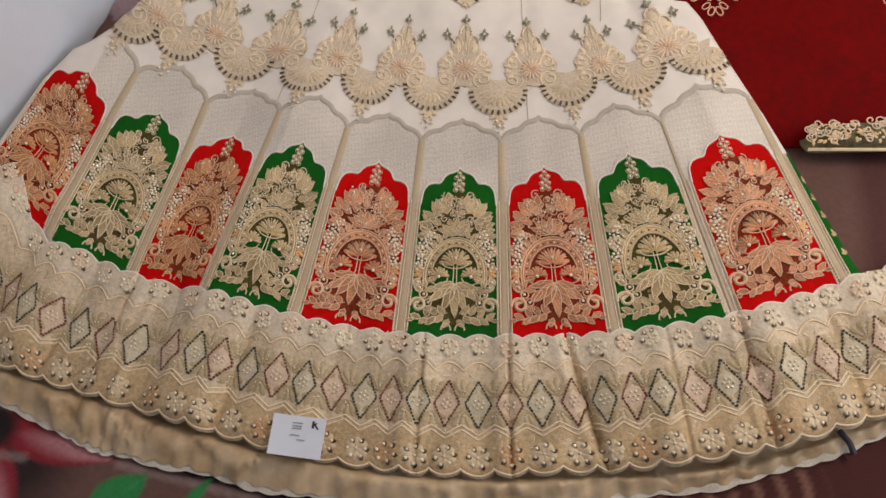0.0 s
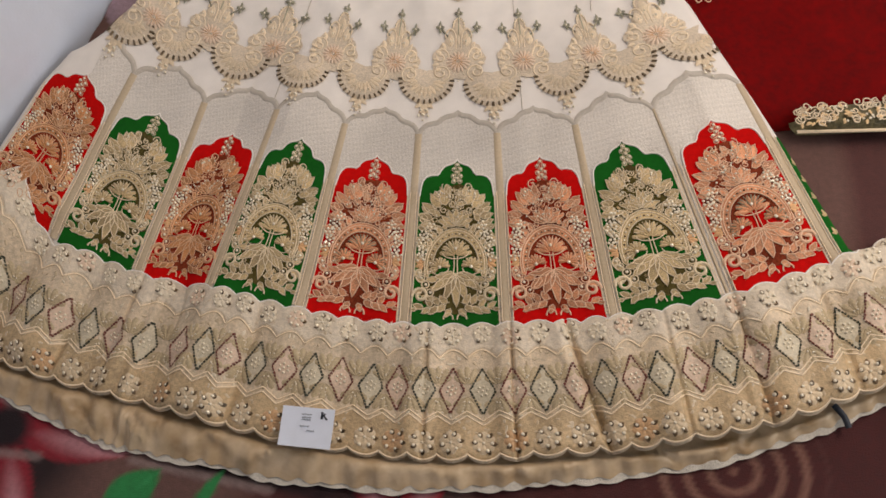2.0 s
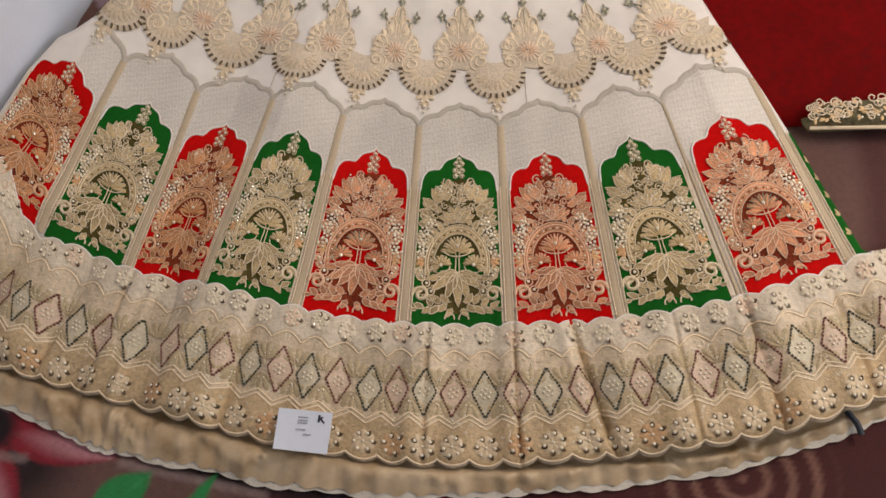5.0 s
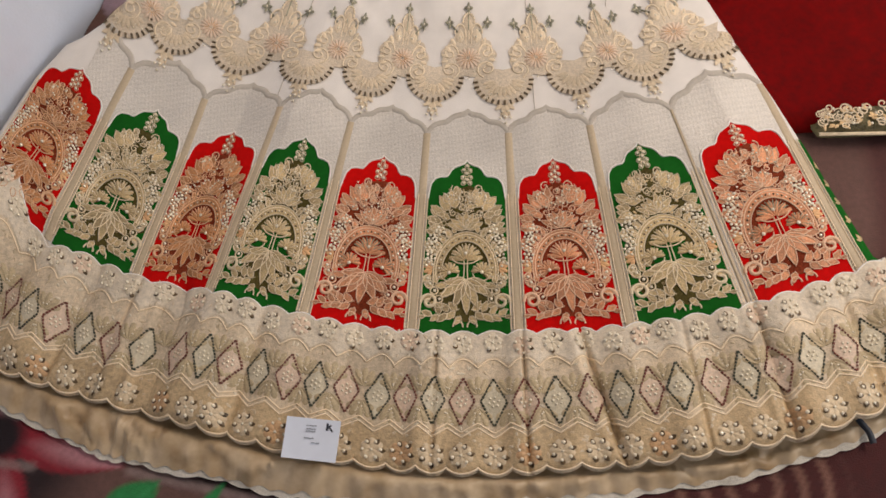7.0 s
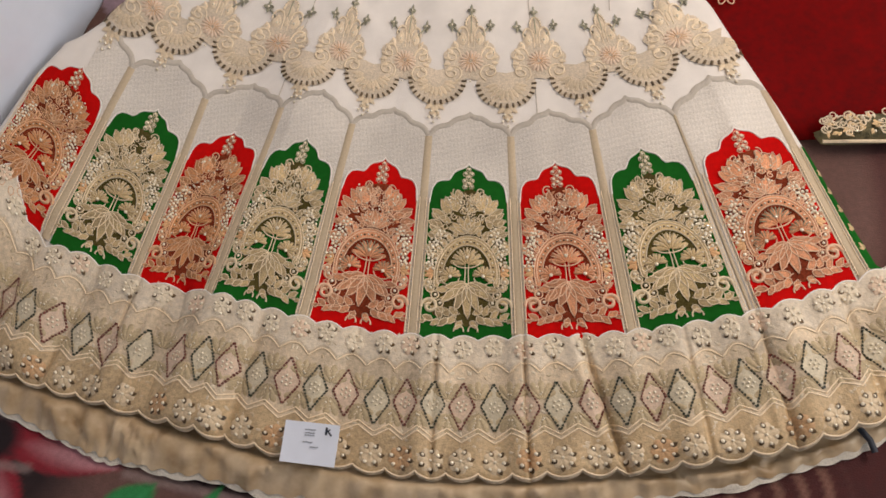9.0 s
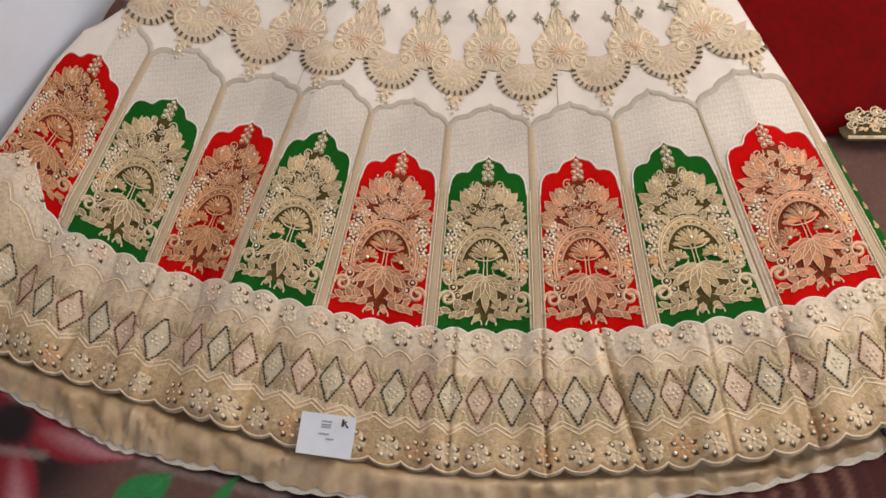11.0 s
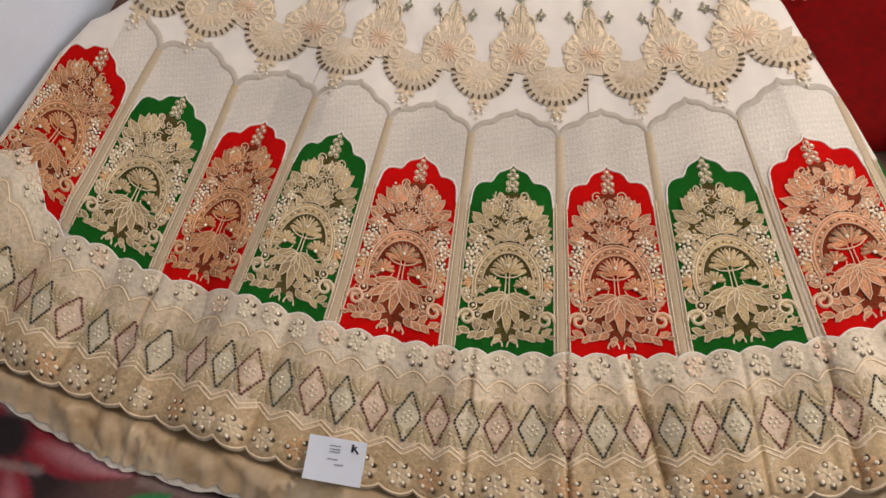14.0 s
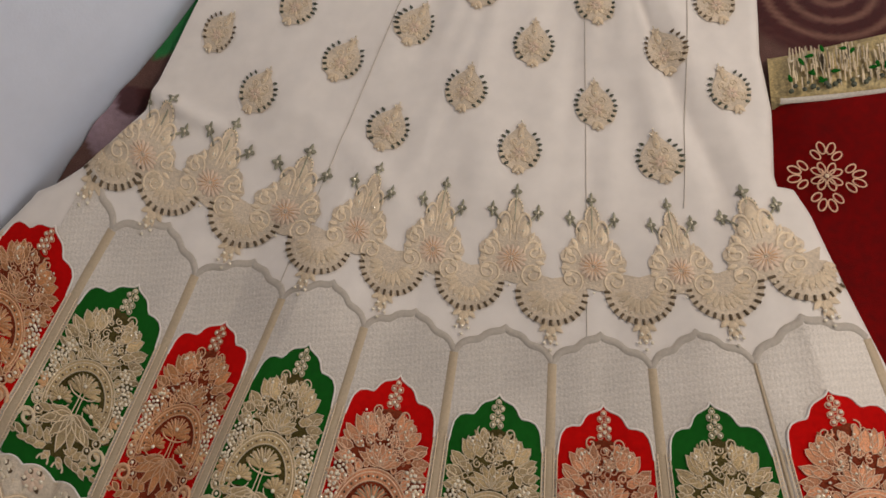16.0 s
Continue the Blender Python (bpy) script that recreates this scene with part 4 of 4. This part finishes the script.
    for i in range(14):
        a = 2 * math.pi * i / 14
        g.bead(0.038 * math.cos(a), 0.003 + 0.026 * math.sin(a), 0.0010, 0.0008)
    part("beadwork", warp_bag(tall(g), s0, v0, 0.108, 0.0026), PEARL, top, "pearl beads")


def fan(index):
    s0, v0 = FANS[index]
    g = Bag()
    rim = arc(0, 0.012, 0.043, 0.040, 82, 278, 26)
    g.patch(rim + [(-0.034, 0.028), (-0.018, 0.034), (0.0, 0.030), (0.018, 0.034), (0.034, 0.028)], 0.0003)
    top = part("scallop_fan", warp_bag(g, s0, v0, 0.108, 0.001), BEIGE, skirt, "beige scalloped fan with dark dashes and a pendant")
    g = Bag()
    for i in range(15):
        a = 92 + 176 * i / 14
        (x, y), = arc(0, 0.012, 0.037, 0.034, a, a, 1)[:1]
        dx, dy = math.sin(math.radians(a)), math.cos(math.radians(a))
        g.cord([(x, y), (x + 0.0070 * dx, y + 0.0070 * dy)], 0.0017 * rng.uniform(0.8, 1.1), 0.0008)
    part("dash", warp_bag(g, s0, v0, 0.108, 0.002), UMBER, top, "dark brown dashes")
    g = Bag()
    for i in range(11):
        a = 100 + 160 * i / 10
        (x, y), = arc(0, 0.012, 0.012, 0.010, a, a, 1)[:1]
        g.leaf(x, y, a, 0.020, 0.0075, 0.0012, 0.0006)
    both(lambda s: star_leaf(g, s * 0.004, -0.028, s * 130, 0.013))
    g.leaf(0, -0.026, 180, 0.026, 0.010, 0.0012, 0.0004)
    both(lambda s: g.leaf(0, -0.034, s * 150, 0.014, 0.006, 0.0012, 0.0004))
    g.v = [(x, y, z * 0.5) for x, y, z in g.v]
    part("petals", warp_bag(g, s0, v0, 0.108, 0.002), FAN_GOLD, top)
    g = Bag()
    for x, y in ((-0.007, -0.050), (0.007, -0.050), (0, -0.058), (0, -0.048), (-0.004, -0.040), (0.004, -0.040)):
        g.bead(x, y, 0.0022, 0.001)
    for i in range(12):
        g.bead(rng.uniform(-0.025, 0.025), rng.uniform(-0.02, 0.008), 0.0010, 0.0014)
    part("beadwork", warp_bag(g, s0, v0, 0.108, 0.002), PEARL, top, "pearl beads")


FAN_GOLD = material("matt_gold_thread", (0.80, 0.63, 0.42), 0.5, 0.05, 0.12, 330, 14, 0.3, 0, 600, random_value=0.12)
OLIVE = material("olive_sequin", (0.40, 0.37, 0.25), 0.35, 0.3, 0.2, 100, 20, 0.2, 0, 300, random_value=0.3)
UMBER = material("umber_stitch", (0.16, 0.11, 0.055), 0.6, 0.1, 0.2, 300, 30, 0.5, 0, 600)
for index in range(0, 9):
    crown(index)
for index in range(0, 10):
    fan(index)

# ---- drop motifs strewn over the plain upper part ----
DROPS = [(0.918, 0.602), (1.809, 0.556), (1.806, 0.700), (2.552, 0.642), (3.430, 0.563), (3.210, 0.725), (4.529, 0.648), (5.562, 0.732), (5.489, 0.574), (6.562, 0.647), (8.009, 0.729),
         (7.508, 0.570), (8.637, 0.649), (6.650, 0.807), (8.840, 0.784), (4.35, 0.81)]


def width_at(s, v):
    a, b = ground(np.array([s - 0.1, s + 0.1]), np.array([v, v]))
    return float(np.linalg.norm(a - b)) / 0.2


def drop_motif(s0, v0):
    spin = 0.03 * (s0 - 5.5)
    pitch = width_at(s0, v0)

    def grow(bag):
        bag.v = [(x * 1.16, y * 1.22, z) for x, y, z in bag.v]
        return bag

    g = Bag()
    shape = [(0, 0.034), (0.007, 0.023), (0.016, 0.013), (0.022, 0.002), (0.023, -0.008), (0.018, -0.018), (0.008, -0.023), (0, -0.030)]
    g.patch(shape + [(-x, y) for x, y in shape[-2:0:-1]], 0.0004)
    top = part("drop_motif", warp_bag(grow(g), s0, v0, pitch, 0.0012, spin), BEIGE, skirt, "tan teardrop motif edged with green beads")
    g = Bag()
    for i in range(7):
        t = i / 6
        x, y = 0.0070 + 0.0125 * math.sin(math.pi * (0.15 + 0.75 * t)), 0.018 - 0.034 * t
        both(lambda s: g.leaf(s * x, y, s * (60 + 60 * t), 0.0062, 0.0034, 0.0012, 0.0004))
    part("bead_edging", warp_bag(grow(g), s0, v0, pitch, 0.0018, spin), GREEN_BEAD if (round(s0 * 3)) % 3 else UMBER, top, "dark green edge beads")
    g = Bag()
    flower(g, 0, -0.004, 0.012, 8, 0.006, 0.0010, 10)
    g.leaf(0, 0.010, 0, 0.018, 0.008, 0.0014, 0.0006)
    both(lambda s: g.spiral(s * 0.010, -0.010, 0.0055, 1.2, s * 60, s, 0.0008))
    both(lambda s: g.spiral(s * 0.007, 0.008, 0.0045, 1.2, s * 140, -s, 0.0008))
    both(lambda s: g.leaf(0, 0.024, s * 35, 0.008, 0.004, 0.0012, 0.0006))
    both(lambda s: g.leaf(0, -0.018, s * 150, 0.012, 0.006, 0.0012, 0.0006))
    part("petals", warp_bag(grow(g), s0, v0, pitch, 0.0018, spin), FAN_GOLD, top)
    g = Bag()
    flower(g, 0, -0.004, 0.0075, 8, 0.0036, 0.0018)
    part("heart", warp_bag(grow(g), s0, v0, pitch, 0.002, spin), PEACH, top, "peach heart")
    g = Bag()
    for x, y in ((0, 0.034), (0, -0.027), (0.004, 0.028), (-0.004, 0.028), (0, -0.004), (0, 0.016)):
        g.bead(x, y, 0.0013, 0.001)
    part("beadwork", warp_bag(grow(g), s0, v0, pitch, 0.002, spin), PEARL, top)


for s0, v0 in DROPS:
    drop_motif(s0, v0)

# fine seams in the plain part; the strongly leaning strip draws a fold's shade
for s0, lean in ((6.35, 0.35), (7.17, 6.75), (2.9, -0.2)):
    g = ribbon([(s0 + lean * (v - 0.3) * 0.4, v) for v in np.linspace(0.5 if lean > 1 else 0.31, 0.90, 50)], 0.0013, 0.0006)
    part("seam_fold_line", g, OGEE, skirt, "fine grey-beige line of seam and fold")

# ---- the embroidered hem border: diamonds, rosettes, fans ----
TALL = 0.0312          # half the height of a diamond
MIDDLE = [(0, -0.105), (1.4, -0.107), (2.4, -0.101), (3.4, -0.091), (4.4, -0.092), (5.3, -0.096), (6.2, -0.096), (7, -0.091), (7.8, -0.088), (9, -0.092)]


def hem_place(index):
    """Where the diamond of that number sits along the hem."""
    return float(np.interp(index, ROW_INDEX, ROW))


def hem_pitch(s0):
    return width_at(s0, -0.09)


FIELDS = {"pink": (PINK_FIELD, DARK_RED), "mint": (MINT_FIELD, DARK_GREEN)}


def diamond(index):
    s0 = hem_place(index)
    pitch = hem_pitch(s0)
    kind = "pink" if index % 2 else "mint"
    field, stitch = FIELDS[kind]
    hw, hh = 0.21 * (hem_place(index + 1) - hem_place(index - 1)) * pitch, TALL
    hw = min(max(hw, 0.0145), 0.0175) * rng.uniform(0.96, 1.04)
    lean = rng.uniform(-0.06, 0.06)
    v0 = float(table(MIDDLE, s0)) + rng.uniform(-0.0015, 0.0015)

    def skew(bag):
        bag.v = [(x - lean * y, y, z) for x, y, z in bag.v]
        return bag

    g = Bag()
    g.patch([(0, hh), (hw * 0.5, hh * 0.5), (hw, 0), (hw * 0.5, -hh * 0.5), (0, -hh), (-hw * 0.5, -hh * 0.5), (-hw, 0), (-hw * 0.5, hh * 0.5)], 0.0)
    part("diamond", warp_bag(skew(g), s0, v0, pitch, 0.0042), field, border, "%s silk diamond outlined in dark stitches" % kind)
    g = Bag()
    corners = [(0, hh), (hw, 0), (0, -hh), (-hw, 0)]
    for i in range(4):
        (x0, y0), (x1, y1) = corners[i], corners[(i + 1) % 4]
        for t in range(8):
            a, b = (t + 0.12) / 8, (t + 0.80) / 8
            w = rng.uniform(0.0010, 0.0017)
            dx, dy = rng.uniform(-0.0005, 0.0005), rng.uniform(-0.0005, 0.0005)
            g.cord([(x0 + (x1 - x0) * a + dx, y0 + (y1 - y0) * a), (x0 + (x1 - x0) * b, y0 + (y1 - y0) * b + dy)], w, 0.0006)
    part("dashed_outline", warp_bag(skew(g), s0, v0, pitch, 0.0045), stitch, border, "dark dashed stitches")
    g = Bag()
    bead_flower(g, 0, 0, 0.0062, 6, 0.0019, index)
    both(lambda s: [g.bead(s * hw * q, y * hh, 0.0015, 0.001) for q, y in ((1.08, 0.52), (1.08, -0.52))])
    part("beadwork", warp_bag(skew(g), s0, v0, pitch, 0.0045), PEARL, border)


def hem_filling(index):
    """Fine sprays stitched over the border round one diamond."""
    s0 = hem_place(index)
    pitch = hem_pitch(s0)
    low = float(table(HEM, s0))
    mid, hh = float(table(MIDDLE, s0)), TALL
    g = Bag()
    for i in range(30):
        x, y = rng.uniform(-0.020, 0.020), rng.uniform(low + 0.008, -0.006)
        if abs(y - mid) < hh * 1.1 * (1 - abs(x) / 0.019):
            continue
        g.leaf(x, y, rng.uniform(-180, 180), rng.uniform(0.006, 0.010), 0.0036, 0.0007, 0.0)
    both(lambda s: g.spiral(s * 0.015, mid + hh * 0.75, 0.0042, 1.1, s * 90, s, 0.0007))
    both(lambda s: g.spiral(s * 0.015, mid - hh * 0.75, 0.0042, 1.1, s * 90, -s, 0.0007))
    part("filling", warp_bag(g, s0, 0.0, pitch, 0.0037), PALE_HEM if index % 2 else GOLD_SOFT, border, "fine gold stitched filling")


PALE_HEM = material("pale_hem_thread", (0.80, 0.68, 0.50), 0.5, 0.03, 0.10, 260, 14, 0.25, 0, 600, random_value=0.12)
GOLD_SOFT = material("soft_gold_thread", (0.72, 0.56, 0.36), 0.45, 0.08, 0.12, 330, 14, 0.3, 0, 600, random_value=0.16)


def hem_fan(index):
    """Palmettes that fill the spaces between two diamonds, above and below."""
    s0 = 0.5 * (hem_place(index) + hem_place(index + 1))
    pitch = hem_pitch(s0)
    mid, hh = float(table(MIDDLE, s0)), TALL
    for v0, way in ((mid + hh * 0.60, 1), (mid - hh * 0.62, -1)):
        g = Bag()
        g.bloom(0, -0.011 * way, 0.0265, 5, -72 if way > 0 else 108, 144, 0.0, 0.0011, 0.08, 0.30)
        part("leaf_fan", warp_bag(g, s0, v0, pitch, 0.0036), FAN_TAN, border, "tan stitched palmette")


FAN_TAN = material("tan_palmette", (0.56, 0.43, 0.25), 0.5, 0.04, 0.16, 300, 18, 0.4, 0, 500)


def rosettes(index):
    s0 = hem_place(index)
    pitch = hem_pitch(s0)
    for row, r in (("upper", 0.0120), ("lower", 0.0135)):
        if row == "upper":
            v1 = float(border_top(np.array([s0]))[0]) - 0.021 + 0.003 * math.sin(index * 2.1)
        else:
            v1 = float(table(HEM, np.array([s0]))[0]) + 0.019
        tone = 0.3 * index
        g = Bag()
        g.bloom(0, 0, r * 1.15, 6, math.degrees(tone), 360, 0.0, 0.0010, 0.1, 0.35)
        part("rosette", warp_bag(g, s0, v1, pitch, 0.0046), (COPPER_SOFT if row == "lower" else PEACH) if index % 4 == 1 else (GOLD_SOFT if row == "lower" else PALE_HEM), border, "embroidered rosette")
        g = Bag()
        for i in range(6):
            a = -tone + math.pi * (i + 0.5) / 3
            g.bead(r * 0.82 * math.cos(a) + rng.uniform(-0.0006, 0.0006), r * 0.82 * math.sin(a), 0.0025 * rng.uniform(0.85, 1.1), 0.0012)
        g.bead(0, 0, 0.0021, 0.0012)
        part("beadwork", warp_bag(g, s0, v1, pitch, 0.0050), PEARL, border)
        g = Bag()
        for i in range(6):
            a = -tone + math.pi * (i + 0.5) / 3
            if rng.random() < (0.9 if row == "lower" else 0.45):
                g.leaf(r * 0.62 * math.cos(a) + 0.0014, r * 0.62 * math.sin(a) - 0.0008, math.degrees(math.atan2(math.cos(a), math.sin(a))), r * 0.62, 0.0058, 0.0006, 0.0010)
        if g.v:
            part("sequin_work", warp_bag(g, s0, v1, pitch, 0.0049), SEQUIN, border)


COPPER_SOFT = material("soft_copper_thread", (0.66, 0.40, 0.20), 0.5, 0.08, 0.14, 300, 18, 0.3, 0, 500)

FIRST = next(i for i in ROW_INDEX if hem_place(i) > -0.12)
for index in range(int(FIRST), 32):
    diamond(index)
    hem_filling(index)
    hem_fan(index)
    rosettes(index)
along_hem = np.linspace(-0.2, 9.6, 900)
for line, gaps in ((lower_zigzag, (0.0, 0.006)), (upper_zigzag, (0.0,))):
    for gap in gaps:
        part("zigzag_cord", ribbon(list(zip(along_hem, line(along_hem) + gap)), 0.0020, 0.0046), PALE, border, "pale gold zigzag cord")
part("edge_cord", ribbon(list(zip(along_hem, border_top(along_hem) - 0.002)), 0.0026, 0.0036), CREAM, border, "cream scalloped edge cord")
part("edge_cord", ribbon(list(zip(along_hem, hem_line(along_hem) + 0.003)), 0.0024, 0.0036), PALE, border, "gold scalloped edge cord")

# a dark thread loop at the hem
g = Bag()
g.cord([(0.474, 0.516), (0.484, 0.500), (0.487, 0.485)], 0.0042, 0.0)
part("thread_loop", g, INK, skirt, "short black thread loop", lambda x, y, z: (x, y, BED + 0.018 + z))


# ---- the paper tag ----
def tag():
    thing = new("price_tag")
    base = Vector((-0.207, 0.514, 0.5135))
    turn_deg = math.degrees(math.atan2(-0.011, 0.071))
    thing.matrix_world = pose(base.x, base.y, base.z, 4, -3, turn_deg)
    tagged(thing, "small white paper price tag resting on the skirt's hem", "tag")
    bm = bmesh.new()
    n = 8
    w, h = 0.0358, 0.0258
    verts = [[bm.verts.new((-w + 2 * w * i / n, -h + 2 * h * k / n, 0.004 * (i / n - 0.5) ** 2 + 0.002 * (k / n) ** 2)) for i in range(n + 1)] for k in range(n + 1)]
    for k in range(n):
        for i in range(n):
            bm.faces.new((verts[k][i], verts[k][i + 1], verts[k + 1][i + 1], verts[k + 1][i]))
    r = bmesh.ops.extrude_face_region(bm, geom=bm.faces[:])
    bmesh.ops.translate(bm, verts=[g for g in r["geom"] if isinstance(g, bmesh.types.BMVert)], vec=(0, 0, -0.0008))
    bmesh.ops.recalc_face_normals(bm, faces=bm.faces[:])
    me = bpy.data.meshes.new("card")
    bm.to_mesh(me)
    bm.free()
    me.materials.append(PAPER)
    card = new("card", me)
    card.parent = thing

    def bar(name, x, y, bw, bh, mat, label="", lean=0.0):
        b = Bag()
        c, s = math.cos(lean), math.sin(lean)
        b.put([(x + dx * c - dy * s, y + dx * s + dy * c, 0.0016 + dz) for dz in (0, 0.0004) for dx, dy in ((-bw / 2, -bh / 2), (bw / 2, -bh / 2), (bw / 2, bh / 2), (-bw / 2, bh / 2))],
              [(4, 5, 6, 7), (0, 1, 5, 4), (1, 2, 6, 5), (2, 3, 7, 6), (3, 0, 4, 7)])
        part(name, b, mat, thing, label, smooth=False)

    for x, y, bw in ((-0.002, 0.0165, 0.014), (-0.002, 0.0125, 0.013), (-0.002, 0.0095, 0.013), (-0.003, 0.001, 0.013), (0.006, -0.0045, 0.011)):
        for q in range(4):
            bar("printed_line", x + bw * (q - 1.5) / 4, y + 0.0003 * (q % 2), bw / 5, 0.0013, GREY_INK, "grey printed line")
    bar("printed_mark", 0.019, 0.017, 0.0030, 0.0095, INK, "dark printed mark")
    bar("printed_mark", 0.0235, 0.0195, 0.0022, 0.0085, INK, "dark printed mark", -0.8)
    bar("printed_mark", 0.0235, 0.0145, 0.0022, 0.0085, INK, "dark printed mark", 0.8)


tag()


# ---- the red scarf beside the skirt ----
def scarf():
    thing = tagged(new("dupatta"), "folded red scarf with gold embroidered borders lying beside the skirt", "scarf")

    def sheet(name, x0, x1, low, high, rows, cols, height, mat, label="", puff=0.018, parent=thing):
        xs, ts = np.meshgrid(np.linspace(x0, x1, cols), np.linspace(0, 1, rows))
        x, t = xs.ravel(), ts.ravel()
        y = low(x) + (high(x) - low(x)) * t
        side = np.clip((x - x0) / 0.03, 0, 1) * np.clip((x1 - x) / 0.05, 0, 1)
        round_off = (1 - np.clip(1 - np.minimum(t, 1 - t) * (high(x) - low(x)) / 0.028, 0, 1) ** 2) ** 0.5
        z = BED + height + puff * round_off * np.clip((x - x0) / 0.035, 0, 1) + 0.004 * np.sin(14 * x + 5 * y) * side + 0.003 * np.sin(23 * y + 9 * x)
        b = Bag()
        b.v = np.stack([x, y, z], 1).tolist()
        b.f = grid_faces(rows, cols)
        return part(name, b, mat, parent, label)

    # lower folded layer, then the upper one
    def base_low(x):
        return 0.938 + 0.010 * np.sin(x * 9) - 0.02 * np.clip((0.5 - x) / 0.06, 0, 1) * 0

    sheet("cloth", 0.338, 0.92, lambda x: base_low(x), lambda x: 1.318 + 0.13 * (x - 0.345) + 0.004 * np.sin(x * 14), 60, 60, 0.006, RED_NET, "red georgette cloth", 0.022)
    lower = sheet("lower_border", 0.492, 0.92, lambda x: 0.914 - 0.06 * (x - 0.5) + 0.012 * np.clip((0.502 - x) / 0.010, 0, 1) ** 2, lambda x: 0.958 - 0.020 * np.clip((0.530 - x) / 0.04, 0, 1) ** 2, 10, 60, 0.014, GREEN_LACE,
                  "dark green border with gold embroidery", 0.018)
    upper = sheet("upper_border", 0.345, 0.92, lambda x: 1.304 + 0.13 * (x - 0.345) + 0.002 * np.sin(x * 11), lambda x: 1.386 + 0.24 * (x - 0.36), 14, 60, 0.010, OLIVE_GOLD, "gold and green embroidered border", 0.020)

    def on(x, y, z, height=0.034):
        return x, y + (0.13 * (x - 0.345) - 0.012 if y > 1.28 else 0), BED + height + z

    def strewn(parent, x0, x1, y0, y1, n, mat, name, height, size=0.010, kind="curl"):
        b = Bag()
        for i in range(n):
            x, y = rng.uniform(x0, x1), rng.uniform(y0, y1)
            if kind == "curl":
                b.spiral(x, y, size * rng.uniform(0.5, 0.9), 1.2, rng.uniform(0, 360), rng.choice((-1, 1)), 0.0009)
            elif kind == "leaf":
                b.leaf(x, y, rng.uniform(0, 360), size * rng.uniform(0.8, 1.4), size * 0.5, 0.0015)
            else:
                b.bead(x, y, size * rng.uniform(0.15, 0.24), 0)
        part(name, b, mat, parent, "", lambda x, y, z: on(x, y, z, height))

    strewn(lower, 0.498, 0.72, 0.918, 0.950, 90, PALE, "gold_scrollwork", 0.0375)
    strewn(lower, 0.498, 0.72, 0.918, 0.950, 70, GOLD, "gold_leafwork", 0.0375, 0.009, "leaf")
    strewn(lower, 0.498, 0.72, 0.918, 0.950, 40, PEARL, "beadwork", 0.038, 0.010, "bead")
    b = Bag()
    b.cord([(x, 0.914 - 0.06 * (x - 0.5)) for x in np.linspace(0.498, 0.91, 60)], 0.0026)
    part("edge_cord", b, PALE, lower, "pale gold edge cord", lambda x, y, z: on(x, y, z, 0.024))
    # upper border: upright gold stripes, green leaves, a row of dark beads
    b = Bag()
    for i in range(520):
        x = rng.uniform(0.365, 0.9)
        y = rng.uniform(1.328, 1.372)
        b.cord([(x, y), (x + rng.uniform(-0.002, 0.002), min(1.392, y + rng.uniform(0.016, 0.030)))], 0.0010)
    part("gold_striping", b, PALE_G, upper, "", lambda x, y, z: on(x, y, z, 0.034))
    strewn(upper, 0.365, 0.9, 1.338, 1.385, 60, GREEN, "green_leafwork", 0.035, 0.012, "leaf")
    strewn(upper, 0.365, 0.9, 1.326, 1.338, 90, GREEN_BEAD, "green_beadwork", 0.034, 0.018, "bead")
    strewn(upper, 0.365, 0.9, 1.335, 1.385, 60, PEARL, "beadwork", 0.034, 0.007, "bead")
    b = Bag()
    b.cord([(x, 1.321 + 0.004 * math.sin(x * 11)) for x in np.linspace(0.352, 0.91, 60)], 0.0040)
    part("edge_cord", b, LACE, upper, "cream edge cord", lambda x, y, z: on(x, y, z, 0.027))
    # cross motifs of looped cord
    for mx, my in ((0.400, 1.198), (0.66, 1.20)):
        b = Bag()
        b.bead(mx, my, 0.0030, 0.001)
        motif = part("cord_motif", b, PALE, thing, "pale gold cross of looped cord", lambda x, y, z: on(x, y, z, 0.033))
        for q in range(4):
            a = math.radians(90 * q + 3)
            for dist, spread, size in ((0.011, 0.006, 0.009), (0.011, -0.006, 0.009), (0.039, 0.006, 0.0095), (0.039, -0.006, 0.0095), (0.029, 0.013, 0.0085), (0.029, -0.013, 0.0085)):
                b = Bag()
                cx = mx + dist * math.sin(a) + spread * math.cos(a)
                cy = my + dist * math.cos(a) - spread * math.sin(a)
                ang = math.radians(90 * q + 3) + spread * 60
                b.cord([(cx + size * 0.5 * math.cos(t) * math.cos(ang) + size * 0.9 * math.sin(t) * math.sin(ang),
                         cy - size * 0.5 * math.cos(t) * math.sin(ang) + size * 0.9 * math.sin(t) * math.cos(ang)) for t in np.linspace(0, 2 * math.pi, 13)[:-1]], 0.0010, 0.0006, True)
                part("loop", b, PALE_R, motif, "", lambda x, y, z: on(x, y, z, 0.033))



scarf()
